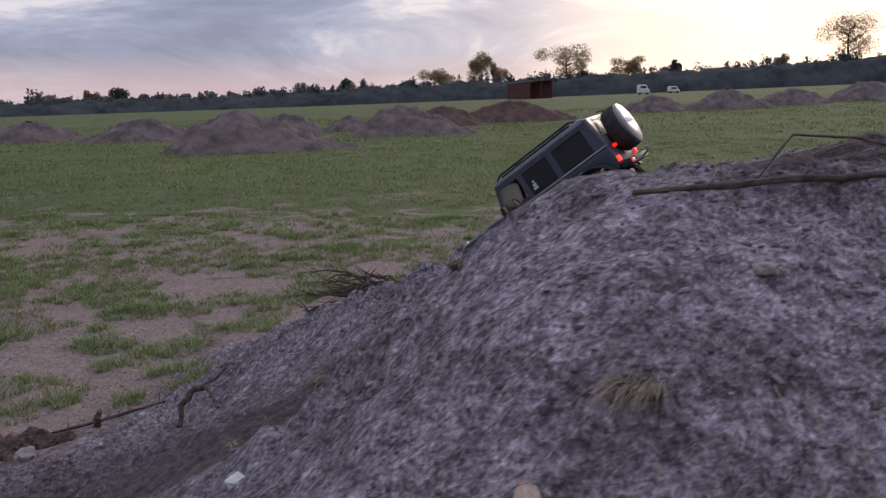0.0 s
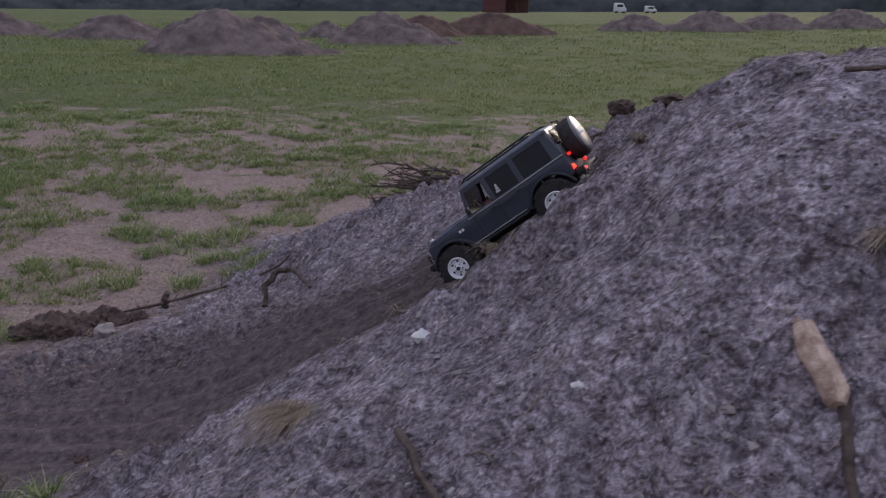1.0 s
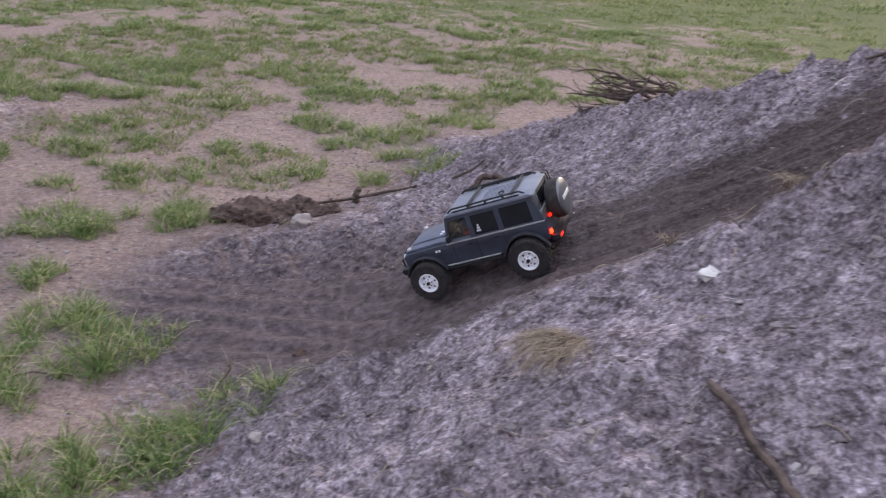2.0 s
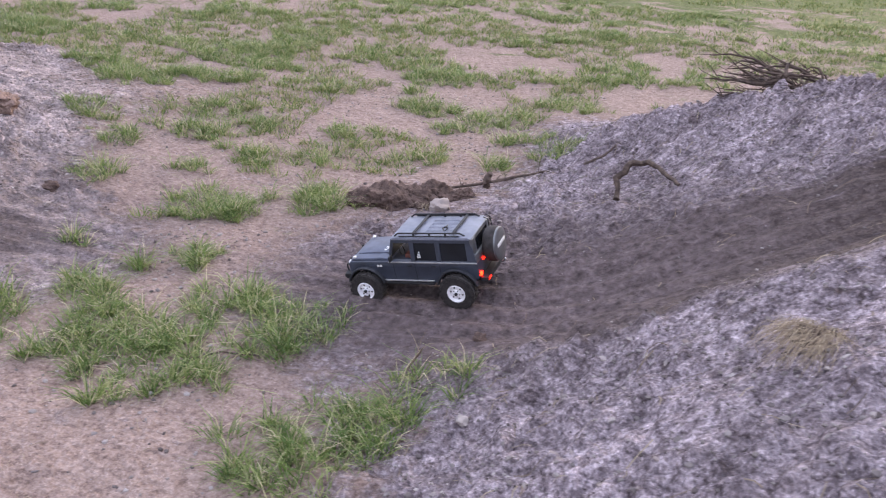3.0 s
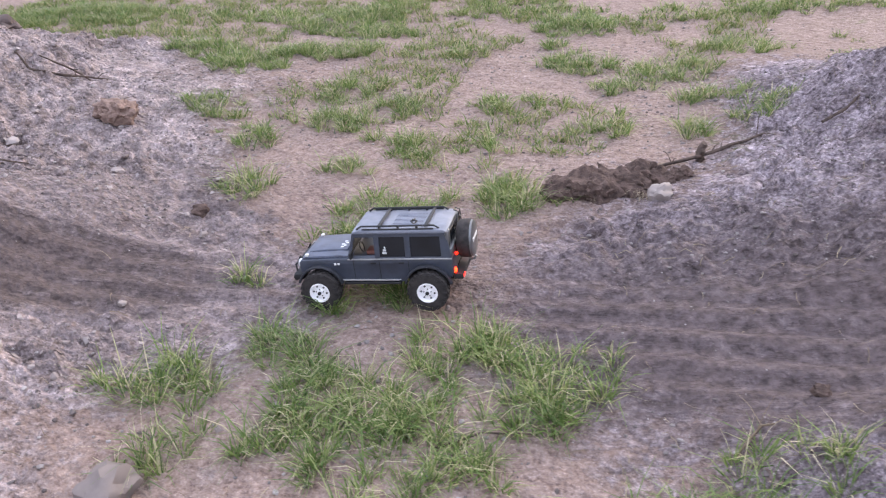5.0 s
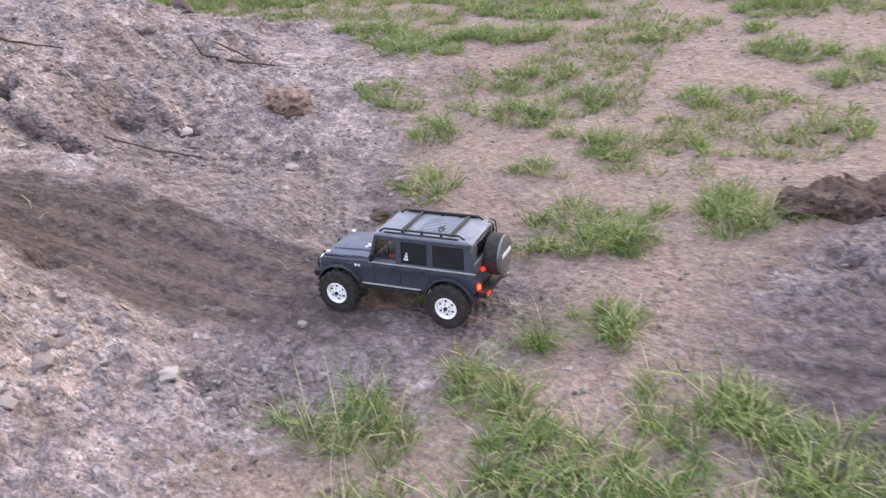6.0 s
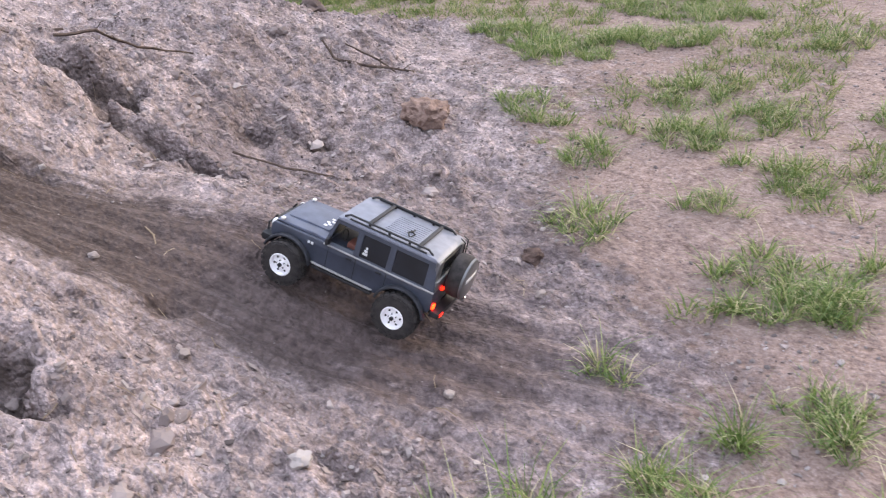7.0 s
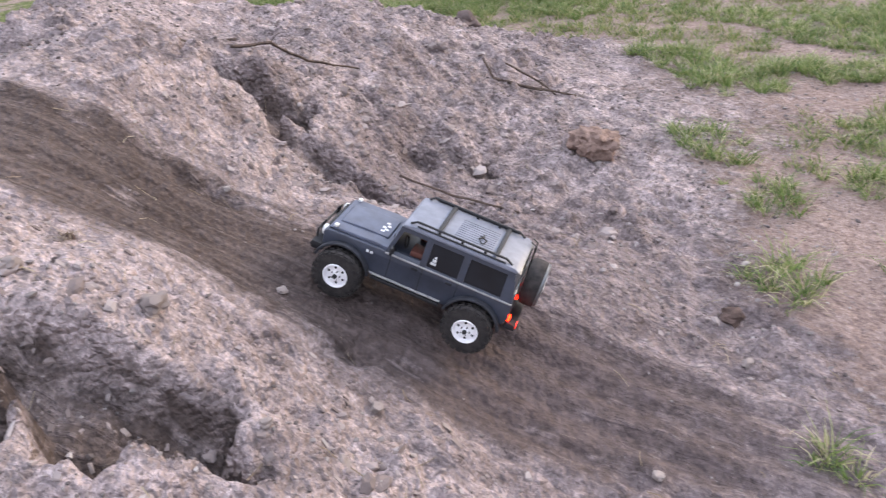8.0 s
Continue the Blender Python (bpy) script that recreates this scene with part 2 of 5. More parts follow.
M_PALE_WOOD = material("bleached_bare_wood", (0.66, 0.50, 0.40), 0.75, dark=(0.27, 0.165, 0.12), scale=42, bump=0.006)
# haze of distance is put into this pale grey-blue leaf colour
M_FAR_WOOD = island_material("hazy_woodland_leaves", [(0.0, (0.12, 0.13, 0.138)), (1.0, (0.14, 0.148, 0.15))], 0.9, spec=0.1, translucent=0.5)
# the warm glow of sunset through the crowns is painted into this bright brown
M_LEAF = island_material("backlit_spring_leaves", [(0.0, (0.28, 0.22, 0.14)), (0.5, (0.40, 0.30, 0.18)), (1.0, (0.52, 0.38, 0.22))], 0.8, spec=0.1, translucent=0.7)
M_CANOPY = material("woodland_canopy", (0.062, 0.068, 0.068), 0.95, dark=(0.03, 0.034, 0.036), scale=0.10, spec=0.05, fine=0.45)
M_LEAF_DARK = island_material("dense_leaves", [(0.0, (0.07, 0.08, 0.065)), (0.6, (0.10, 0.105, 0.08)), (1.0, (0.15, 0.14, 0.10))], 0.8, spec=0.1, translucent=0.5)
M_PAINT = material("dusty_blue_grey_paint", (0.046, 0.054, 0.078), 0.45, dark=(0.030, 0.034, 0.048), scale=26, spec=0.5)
M_FLARE = material("dull_dark_plastic", (0.034, 0.036, 0.046), 0.6, dark=(0.022, 0.023, 0.028), scale=50, spec=0.35)
# greyer and much paler than the body sides
M_ROOF = material("pale_grey_roof_paint", (0.19, 0.20, 0.245), 0.45, dark=(0.13, 0.14, 0.175), scale=30, spec=0.5)
M_TRIM = material("matt_black_plastic", (0.018, 0.018, 0.021), 0.55, dark=(0.010, 0.010, 0.012), scale=60, spec=0.4)
M_EDGE = material("worn_pale_trim", (0.34, 0.33, 0.33), 0.5, scale=60)
M_RUBBER = material("dusty_black_rubber", (0.050, 0.043, 0.042), 0.9, dark=(0.020, 0.018, 0.018), scale=55, bump=0.001, spec=0.3)
M_RIM = material("white_painted_rim", (0.86, 0.85, 0.87), 0.4, dark=(0.76, 0.74, 0.76), scale=40)
M_PANE = material("smoked_window_plastic", (0.014, 0.016, 0.021), 0.25, dark=(0.010, 0.011, 0.014), scale=20, spec=0.3)
M_RED = material("glowing_red_lens", (1.0, 0.012, 0.004), 0.3, emit=10.0)
M_RED_DIM = material("dim_red_lens", (0.8, 0.012, 0.006), 0.3, emit=2.0)
M_LENS = material("clear_lamp_lens", (0.72, 0.72, 0.72), 0.2, dark=(0.5, 0.5, 0.5))
M_WHITE = material("white_vinyl_sticker", (0.75, 0.75, 0.76), 0.5)
M_SILVER = material("bare_metal", (0.45, 0.45, 0.47), 0.35, metal=0.9)
M_SEAT = material("brown_red_seat", (0.16, 0.055, 0.04), 0.7)
M_COVER = material("glossy_grey_plastic", (0.10, 0.10, 0.105), 0.28, scale=50, spec=0.9)
M_BARN = material("dark_red_barn_boards", (0.13, 0.045, 0.038), 0.85, dark=(0.07, 0.03, 0.027), scale=1.0)
M_BARN_ROOF = material("rusty_sheet_roof", (0.16, 0.10, 0.09), 0.7, scale=0.6)
M_VAN = material("white_sheet_metal", (0.75, 0.75, 0.75), 0.4)


# ---- mesh helpers ----
def part(name, bm, mat, parent=None, label="", smooth=True):
    me = bpy.data.meshes.new(name)
    bm.to_mesh(me)
    bm.free()
    if smooth:
        for p in me.polygons:
            p.use_smooth = True
        me.set_sharp_from_angle(angle=radians(38))
    me.materials.append(mat)
    ob = new(name, me)
    if parent is not None:
        ob.parent = parent
    if label:
        ob["label"] = label
    return ob


def box(bm, x0, x1, y0, y1, z0, z1, bevel=0.0, m=None, seg=2):
    geo = bmesh.ops.create_cube(bm, size=1.0)["verts"]
    bmesh.ops.transform(bm, matrix=Matrix.LocRotScale(((x0 + x1) / 2, (y0 + y1) / 2, (z0 + z1) / 2), None, (abs(x1 - x0), abs(y1 - y0), abs(z1 - z0))), verts=geo)
    if bevel:
        edges = {e for v in geo for e in v.link_edges}
        geo = bmesh.ops.bevel(bm, geom=list(edges), offset=bevel, segments=seg, affect="EDGES", profile=0.5)["verts"]
    if m is not None:
        bmesh.ops.transform(bm, matrix=m, verts=list({v for v in geo}))
    return geo


def prism(bm, outline, y0, y1, bevel=0.0):
    """A side outline of (x, z) pairs drawn out across y."""
    a = [bm.verts.new((x, y0, z)) for x, z in outline]
    b = [bm.verts.new((x, y1, z)) for x, z in outline]
    n = len(outline)
    faces = [bm.faces.new(a), bm.faces.new(b[::-1])]
    for i in range(n):
        faces.append(bm.faces.new((a[i], b[i], b[(i + 1) % n], a[(i + 1) % n])))
    bmesh.ops.recalc_face_normals(bm, faces=faces)
    if bevel:
        rim = [e for f in faces[:2] for e in f.edges]
        bmesh.ops.bevel(bm, geom=rim, offset=bevel, segments=2, affect="EDGES", profile=0.5)
    return a + b


def tube(bm, points, radii, sides=6, wobble=0.0, rnd=None):
    """A limb through the points, with a radius for each."""
    points = [Vector(p) for p in points]
    if isinstance(radii, (int, float)):
        radii = [radii] * len(points)
    rings = []
    for i, p in enumerate(points):
        d = (points[min(i + 1, len(points) - 1)] - points[max(i - 1, 0)]).normalized()
        u = d.orthogonal().normalized()
        v = d.cross(u)
        ring = []
        for k in range(sides):
            a = 2 * math.pi * k / sides
            r = radii[i] * (1 + (rnd.uniform(-wobble, wobble) if rnd else 0))
            ring.append(bm.verts.new(p + (u * math.cos(a) + v * math.sin(a)) * r))
        rings.append(ring)
    for i in range(len(rings) - 1):
        # turn the next ring so that it lies nearest
        shift = min(range(sides), key=lambda s: sum((rings[i][k].co - rings[i + 1][(k + s) % sides].co).length for k in range(sides)))
        rings[i + 1] = rings[i + 1][shift:] + rings[i + 1][:shift]
        for k in range(sides):
            bm.faces.new((rings[i][k], rings[i][(k + 1) % sides], rings[i + 1][(k + 1) % sides], rings[i + 1][k]))
    bm.faces.new(rings[0][::-1])
    bm.faces.new(rings[-1])


def disc_stack(bm, rings, sides=24, m=None):
    """A turned shape about y: rings of (radius, y)."""
    out = []
    for r, y in rings:
        out.append([bm.verts.new((r * math.cos(2 * math.pi * k / sides), y, r * math.sin(2 * math.pi * k / sides))) for k in range(sides)])
    for a, b in zip(out, out[1:]):
        for k in range(sides):
            bm.faces.new((a[k], a[(k + 1) % sides], b[(k + 1) % sides], b[k]))
    bm.faces.new(out[0])
    bm.faces.new(out[-1][::-1])
    verts = [v for ring in out for v in ring]
    bmesh.ops.recalc_face_normals(bm, faces=list({f for v in verts for f in v.link_faces}))
    if m is not None:
        bmesh.ops.transform(bm, matrix=m, verts=verts)
    return verts


def lump(bm, r, squash=0.7, rough=0.25, seed=0, sub=2):
    geo = bmesh.ops.create_icosphere(bm, subdivisions=sub, radius=r)["verts"]
    off = Vector((seed * 3.7, seed * 1.3, seed * 2.1))
    for v in geo:
        n = noise.noise(v.co / r * 1.3 + off) * rough + noise.noise(v.co / r * 3.1 + off) * rough * 0.4
        v.co *= 1 + n
        v.co.z *= squash
    return geo


def raw_mesh(name, verts, faces, mat, smooth=False):
    """One joined mesh from arrays of triangles or quads."""
    me = bpy.data.meshes.new(name)
    verts, faces = np.asarray(verts, np.float32), np.asarray(faces, np.int32)
    k = faces.shape[1]
    me.vertices.add(len(verts))
    me.vertices.foreach_set("co", verts.ravel())
    me.loops.add(faces.size)
    me.loops.foreach_set("vertex_index", faces.ravel())
    me.polygons.add(len(faces))
    me.polygons.foreach_set("loop_start", np.arange(len(faces), dtype=np.int32) * k)
    me.polygons.foreach_set("use_smooth", np.full(len(faces), smooth))
    me.update(calc_edges=True)
    me.materials.append(mat)
    return new(name, me)


# ---- ground: one sheet from the two banks to the woods ----
BASE = -0.19
# swells of the two earth banks: height, x, y, half-lengths, turn
SWELLS = (
    (0.556, 0.58, 1.58, 0.92, 1.47, -38),
    (0.802, 2.97, 1.68, 2.27, 1.31, 162),
    (0.396, -0.87, 1.19, 1.02, 0.58, 96),
    (1.047, 3.12, 3.30, 1.29, 1.60, 54),
    (0.478, -0.23, 2.83, 1.36, 0.87, 5),
    (0.450, -0.04, 1.45, 0.50, 0.73, 13),
    (0.539, 1.97, 1.36, 1.07, 1.97, 68),
    (0.349, 0.34, 3.24, 1.01, 1.53, 10),
    (0.628, 0.97, 3.99, 1.34, 0.86, -10),
    (0.333, -1.16, 3.81, 0.98, 0.45, -234),
    (0.305, -4.43, 1.93, 0.45, 0.64, -208),
    (0.595, -5.25, 1.71, 1.30, 0.47, 110),
    (0.726, -6.16, 1.80, 1.06, 0.51, -40),
    (-0.221, -5.60, 3.38, 1.01, 0.50, 57),
    (0.575, -6.26, 3.12, 0.87, 1.39, -55),
    (0.560, -4.40, 1.00, 0.68, 0.55, -360),
)


WEST_X, WEST_Y = (-6.4, -5.5, -5.0, -4.75, -4.53, -4.28, -4.0, -3.7, -3.3), (0.15, 0.72, 1.13, 1.36, 1.58, 1.76, 1.90, 2.02, 2.12)


def track_y(x):
    return np.where(x > -3.3, 2.12 - 0.12 * np.clip(x + 0.5, 0, 3), np.interp(x, WEST_X, WEST_Y))


def off_track(x, y):
    """Distance across the track from its middle."""
    slope = np.where(x > -3.3, 0.0, (track_y(x + 0.15) - track_y(x - 0.15)) / 0.3)
    return (y - track_y(x)) / np.sqrt(1 + slope * slope)


def logistic(v):
    return 1 / (1 + np.exp(-np.clip(v, -40, 40)))


def lattice(ix, iy, seed):
    n = (ix * 374761393 + iy * 668265263 + seed * 974711) & 0x7FFFFFFF
    n = ((n ^ (n >> 13)) * 1274126177) & 0x7FFFFFFF
    return ((n ^ (n >> 16)) & 0xFFFF) / 65535.0


def wave(x, y, size, seed):
    """Smooth value noise from -1 to 1."""
    u, v = x / size, y / size
    i, j = np.floor(u).astype(np.int64), np.floor(v).astype(np.int64)
    a, b = u - i, v - j
    a, b = a * a * (3 - 2 * a), b * b * (3 - 2 * b)
    top = lattice(i, j, seed) * (1 - a) + lattice(i + 1, j, seed) * a
    low = lattice(i, j + 1, seed) * (1 - a) + lattice(i + 1, j + 1, seed) * a
    return (top * (1 - b) + low * b) * 2 - 1


def cells(x, y, size, seed):
    """Nearest and second nearest of scattered points, in cell widths, and the nearest one's own number."""
    u, v = x / size, y / size
    i, j = np.floor(u).astype(np.int64), np.floor(v).astype(np.int64)
    first, second, own = np.full(np.shape(x), 9.0), np.full(np.shape(x), 9.0), np.zeros(np.shape(x))
    for a in (-1, 0, 1):
        for b in (-1, 0, 1):
            ci, cj = i + a, j + b
            d = np.hypot(ci + lattice(ci, cj, seed) - u, cj + lattice(ci, cj, seed + 50) - v)
            nearer = d < first
            second = np.where(nearer, first, np.minimum(second, d))
            own = np.where(nearer, lattice(ci, cj, seed + 90), own)
            first = np.where(nearer, d, first)
    return first, second, own


def clods(x, y, size, seed, share):
    """Rounded lumps, 0 to 1, on a share of the cells."""
    bx, by = x + 0.35 * size * wave(x, y, size * 0.7, seed + 5), y + 0.35 * size * wave(x, y, size * 0.7, seed + 6)
    first, second, own = cells(bx, by, size, seed)
    return np.clip(1 - (first / 0.62) ** 2, 0, 1) * (own < share) * (0.45 + 0.55 * own / share)


def slabs(x, y, size, seed):
    """Flat crusted pieces, 0 in the cracks between them."""
    bx, by = x + 0.3 * size * wave(x, y, size * 0.6, seed + 5), y + 0.3 * size * wave(x, y, size * 0.6, seed + 6)
    first, second, own = cells(bx, by, size, seed)
    return np.clip((second - first) / 0.16, 0, 1) * (0.35 + 0.65 * own)


def far_rise(x, y):
    r = np.minimum(np.hypot(x, y), 420.0)
    s = np.clip((r - 12) / 60, 0, 1)
    side = np.clip(x, -260, 260) * r / np.maximum(np.hypot(x, y), 1e-6)
    return s * s * (3 - 2 * s) * np.maximum(0.0163 * r + 0.0267 * side, -1.0) * (y > -5)


def banks(x, y):
    z = 0 * x
    for a, cx, cy, l, w, turn in SWELLS:
        c, s = math.cos(radians(turn)), math.sin(radians(turn))
        z = z + a * np.exp(-(((x - cx) * c + (y - cy) * s) / l) ** 2 - (((y - cy) * c - (x - cx) * s) / w) ** 2)
    return z


# broken-out hollows: depth, x, y, half-lengths, turn
HOLLOWS = (
    (0.16, -4.17, 1.03, 0.21, 0.085, 42), (0.17, -5.29, 2.09, 0.17, 0.09, 70), (0.09, -5.06, 2.12, 0.11, 0.07, 40),
    (0.10, -4.90, 2.21, 0.12, 0.075, 45), (0.07, -5.08, 2.58, 0.10, 0.05, 60), (0.06, -4.94, 2.76, 0.13, 0.06, 45), (0.04, -5.60, 3.86, 0.09, 0.05, 20), (0.03, -4.88, 2.78, 0.12, 0.05, 40),
    (0.035, -5.62, 2.12, 0.16, 0.04, 100), (0.015, -1.13, 1.36, 0.14, 0.06, 20), (0.014, -0.72, 1.22, 0.10, 0.05, 70),
    (0.025, 0.09, 1.085, 0.05, 0.025, 20), 
    (0.012, -1.42, 1.62, 0.09, 0.04, 40), (0.03, -0.62, 2.60, 0.10, 0.05, 60),
)
scatter = random.Random(77)
HOLLOWS += tuple((scatter.uniform(0.008, 0.018), scatter.uniform(-1.5, 0.6), scatter.uniform(1.0, 1.7), scatter.uniform(0.03, 0.08), scatter.uniform(0.02, 0.035), scatter.uniform(0, 180)) for _ in range(34))
HOLLOWS += tuple((scatter.uniform(0.015, 0.035), scatter.uniform(-6.2, -4.3), scatter.uniform(1.9, 3.6), scatter.uniform(0.04, 0.12), scatter.uniform(0.02, 0.04), scatter.uniform(20, 80)) for _ in range(26))
HOLLOWS += tuple((scatter.uniform(0.012, 0.025), scatter.uniform(-1.7, -0.3), scatter.uniform(2.5, 3.6), scatter.uniform(0.04, 0.10), scatter.uniform(0.02, 0.04), scatter.uniform(0, 90)) for _ in range(18))
HOLLOWS = tuple(q for q in HOLLOWS if math.hypot(q[1] + 0.02, q[2] - 1.0) > 0.17)
HOLLOWS += tuple((scatter.uniform(0.012, 0.025), scatter.uniform(-4.8, -3.9), scatter.uniform(1.1, 1.6), scatter.uniform(0.03, 0.08), scatter.uniform(0.02, 0.035), scatter.uniform(0, 90)) for _ in range(10))


def hollows(x, y):
    x, y = np.asarray(x, float), np.asarray(y, float)
    z = np.zeros(x.shape)
    if not x.size:
        return z
    for d, cx, cy, l, w, turn in HOLLOWS:
        near = (np.abs(x - cx) < 1.9 * l) & (np.abs(y - cy) < 1.9 * l)
        if not near.any():
            continue
        a, b = x[near], y[near]
        c, s = math.cos(radians(turn)), math.sin(radians(turn))
        u, v = ((a - cx) * c + (b - cy) * s) / l, ((b - cy) * c - (a - cx) * s) / w
        r = np.hypot(u, v) + 0.30 * wave(a, b, 0.12, 13) + 0.36 * wave(a, b, 0.055, 11) + 0.20 * wave(a, b, 0.028, 12)
        z[near] -= d * logistic((1 - r) / 0.09)
    return z


def land(x, y):
    """Height without its small roughness."""
    x, y = np.asarray(x, float), np.asarray(y, float)
    trench = -0.06 * np.exp(-(off_track(x, y) / 0.26) ** 2) * (logistic((x + 1.7) / 0.12) + logistic(-(x + 3.9) / 0.12))
    berm = 0.045 * (1 + 0.7 * np.exp(-((x + 0.36) / 0.20) ** 2)) * np.exp(-((off_track(x, y) + 0.36) / 0.13) ** 2) * logistic((x + 1.7) / 0.12)
    return BASE + banks(x, y) + trench + berm + far_rise(x, y)


def in_track(x, y, wide=0.30):
    return np.exp(-(off_track(x, y) / wide) ** 4)


def soil_mask(x, y):
    """1 on the bare earth of the banks, 0 in the field."""
    high = banks(x, y)
    bank = np.clip((high - 0.005) / 0.10, 0, 1)
    foot = np.clip(1.35 - 1.0 * np.hypot((x + 1.85) / 0.80, (y - 2.45) / 0.80) ** 2, 0, 1)
    border = np.interp(y, (0.9, 1.2, 1.5, 1.75, 2.16, 2.40, 2.68, 3.28, 3.80, 4.54, 5.20), (-3.7, -3.55, -3.42, -3.24, -3.05, -3.30, -3.80, -4.25, -4.98, -5.5, -6.1))
    west = np.clip((border - x) / 0.5 + 0.55, 0, 1) * np.clip((y - 0.9) / 0.3, 0, 1) * (x > -9) * np.clip((4.7 - y) / 0.3 + 0.5, 0, 1)
    return np.maximum.reduce([bank, foot, west])


def roughness(x, y):
    near = np.exp(-np.maximum(np.hypot(x + 2.0, y - 2.5) - 7, 0) / 3)
    soil, rut = soil_mask(x, y), in_track(x, y) * (x > -7)
    lumps = 0.012 * wave(x, y, 0.42, 1) + 0.022 * wave(x, y, 0.17, 2) - 0.012
    crumbs = 0.012 * wave(x, y, 0.085, 3) + 0.012 * np.abs(wave(x, y, 0.055, 4)) - 0.004
    # clods lie thicker in some places than in others
    thick = np.clip(0.6 + 0.9 * wave(x, y, 0.45, 9), 0.15, 1.2)
    crumbs = crumbs + thick * (0.036 * clods(x, y, 0.11, 61, 0.5) + 0.026 * clods(x, y, 0.055, 62, 0.7) + 0.012 * clods(x, y, 0.034, 63, 0.8))
    crust = logistic(-(x + 3.2) / 0.2) * np.clip(0.35 + 1.2 * wave(x, y, 0.6, 10), 0, 1)
    crumbs = crumbs + crust * (0.020 * slabs(x, y, 0.12, 64) + 0.015 * slabs(x, y, 0.055, 65))
    ridges = 0.008 * np.cos(off_track(x, y) * 2 * math.pi / 0.11 + 1.5 * wave(x, y, 0.5, 6)) * rut
    rough = soil * (lumps * (1 - 0.8 * rut) + crumbs * (1 - 0.75 * rut)) + (1 - soil) * (0.012 * wave(x, y, 0.3, 7) + 0.007 * wave(x, y, 0.09, 8))
    return near * (rough + ridges * soil + hollows(x, y))


def surface(x, y):
    return land(x, y) + roughness(np.asarray(x, float), np.asarray(y, float))


def height(x, y):
    return float(surface(np.array([x]), np.array([y]))[0])


def spaced(lo, hi, step, left, right, grow=1.13):
    mid = list(np.arange(lo, hi + step / 2, step))
    a, s = [lo], step
    while a[-1] > left:
        s *= grow
        a.append(a[-1] - s)
    b, s = [mid[-1]], step
    while b[-1] < right:
        s *= grow
        b.append(b[-1] + s)
    return np.array(a[:0:-1] + mid + b[1:])


def build_ground():
    xs = spaced(-6.6, 1.5, 0.0115, -900, 900)
    ys = spaced(0.7, 4.8, 0.0115, -300, 900)
    gx, gy = np.meshgrid(xs, ys)
    gz = surface(gx, gy)
    verts = np.stack([gx, gy, gz], -1).reshape(-1, 3)
    n, m = len(xs), len(ys)
    idx = np.arange(n * m).reshape(m, n)
    faces = np.stack([idx[:-1, :-1], idx[:-1, 1:], idx[1:, 1:], idx[1:, :-1]], -1).reshape(-1, 4)
    ob = raw_mesh("ground", verts, faces, M_GROUND, True)
    x, y = gx.ravel(), gy.ravel()
    soil = soil_mask(x, y)
    rut = in_track(x, y, 0.41) * logistic((x + 2.7) / 0.25) * (0.62 + 0.38 * logistic((x + 1.5) / 0.25)) + 0.95 * in_track(x, y, 0.26) * logistic(-(x + 3.45) / 0.2) * (x > -9)
    foot = np.exp(-np.hypot((x + 1.95) / 0.65, (y - 2.35) / 0.55) ** 4)
    damp = np.maximum(np.exp(-np.hypot((x + 1.80) / 0.95, (y - 2.30) / 0.62) ** 4), 0.62 * np.exp(-np.hypot((x + 3.80) / 0.90, (y - 2.30) / 0.75) ** 4))
    along, across = (x + 4.95) * -0.6 + (y - 2.40) * 0.8, (x + 4.95) * 0.8 + (y - 2.40) * 0.6
    damp = np.maximum(damp, 0.62 * np.exp(-np.hypot(along / 0.55, across / 0.20) ** 4))
    # deeper hollows get the dark rut colour too, as shade put into the earth
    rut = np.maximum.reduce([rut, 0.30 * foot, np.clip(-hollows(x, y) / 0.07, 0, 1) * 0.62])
    turf = np.clip(0.04 * (np.hypot(x + 1.5, y) - 6.0), 0.0, 0.55)
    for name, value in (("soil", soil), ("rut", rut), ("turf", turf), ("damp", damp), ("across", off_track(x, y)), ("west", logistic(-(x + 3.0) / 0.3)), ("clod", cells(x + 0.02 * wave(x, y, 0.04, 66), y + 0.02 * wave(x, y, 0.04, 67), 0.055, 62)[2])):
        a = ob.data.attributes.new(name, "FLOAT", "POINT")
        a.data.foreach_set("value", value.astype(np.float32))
    return tagged(ob, "bare grey earth banks with a rutted track in a sparse grassy field", "ground", kind="structure")


ground = build_ground()


# ---- the model car: x ahead, y to its left, z up from the wheels' feet ----
WHEEL_R, AXLE_X, WHEEL_Y = 0.060, 0.162, 0.099


def arch(cx, cz, r, a0, a1, n=9):
    return [(cx + r * math.cos(radians(a0 + (a1 - a0) * i / (n - 1))), cz + r * math.sin(radians(a0 + (a1 - a0) * i / (n - 1)))) for i in range(n)]


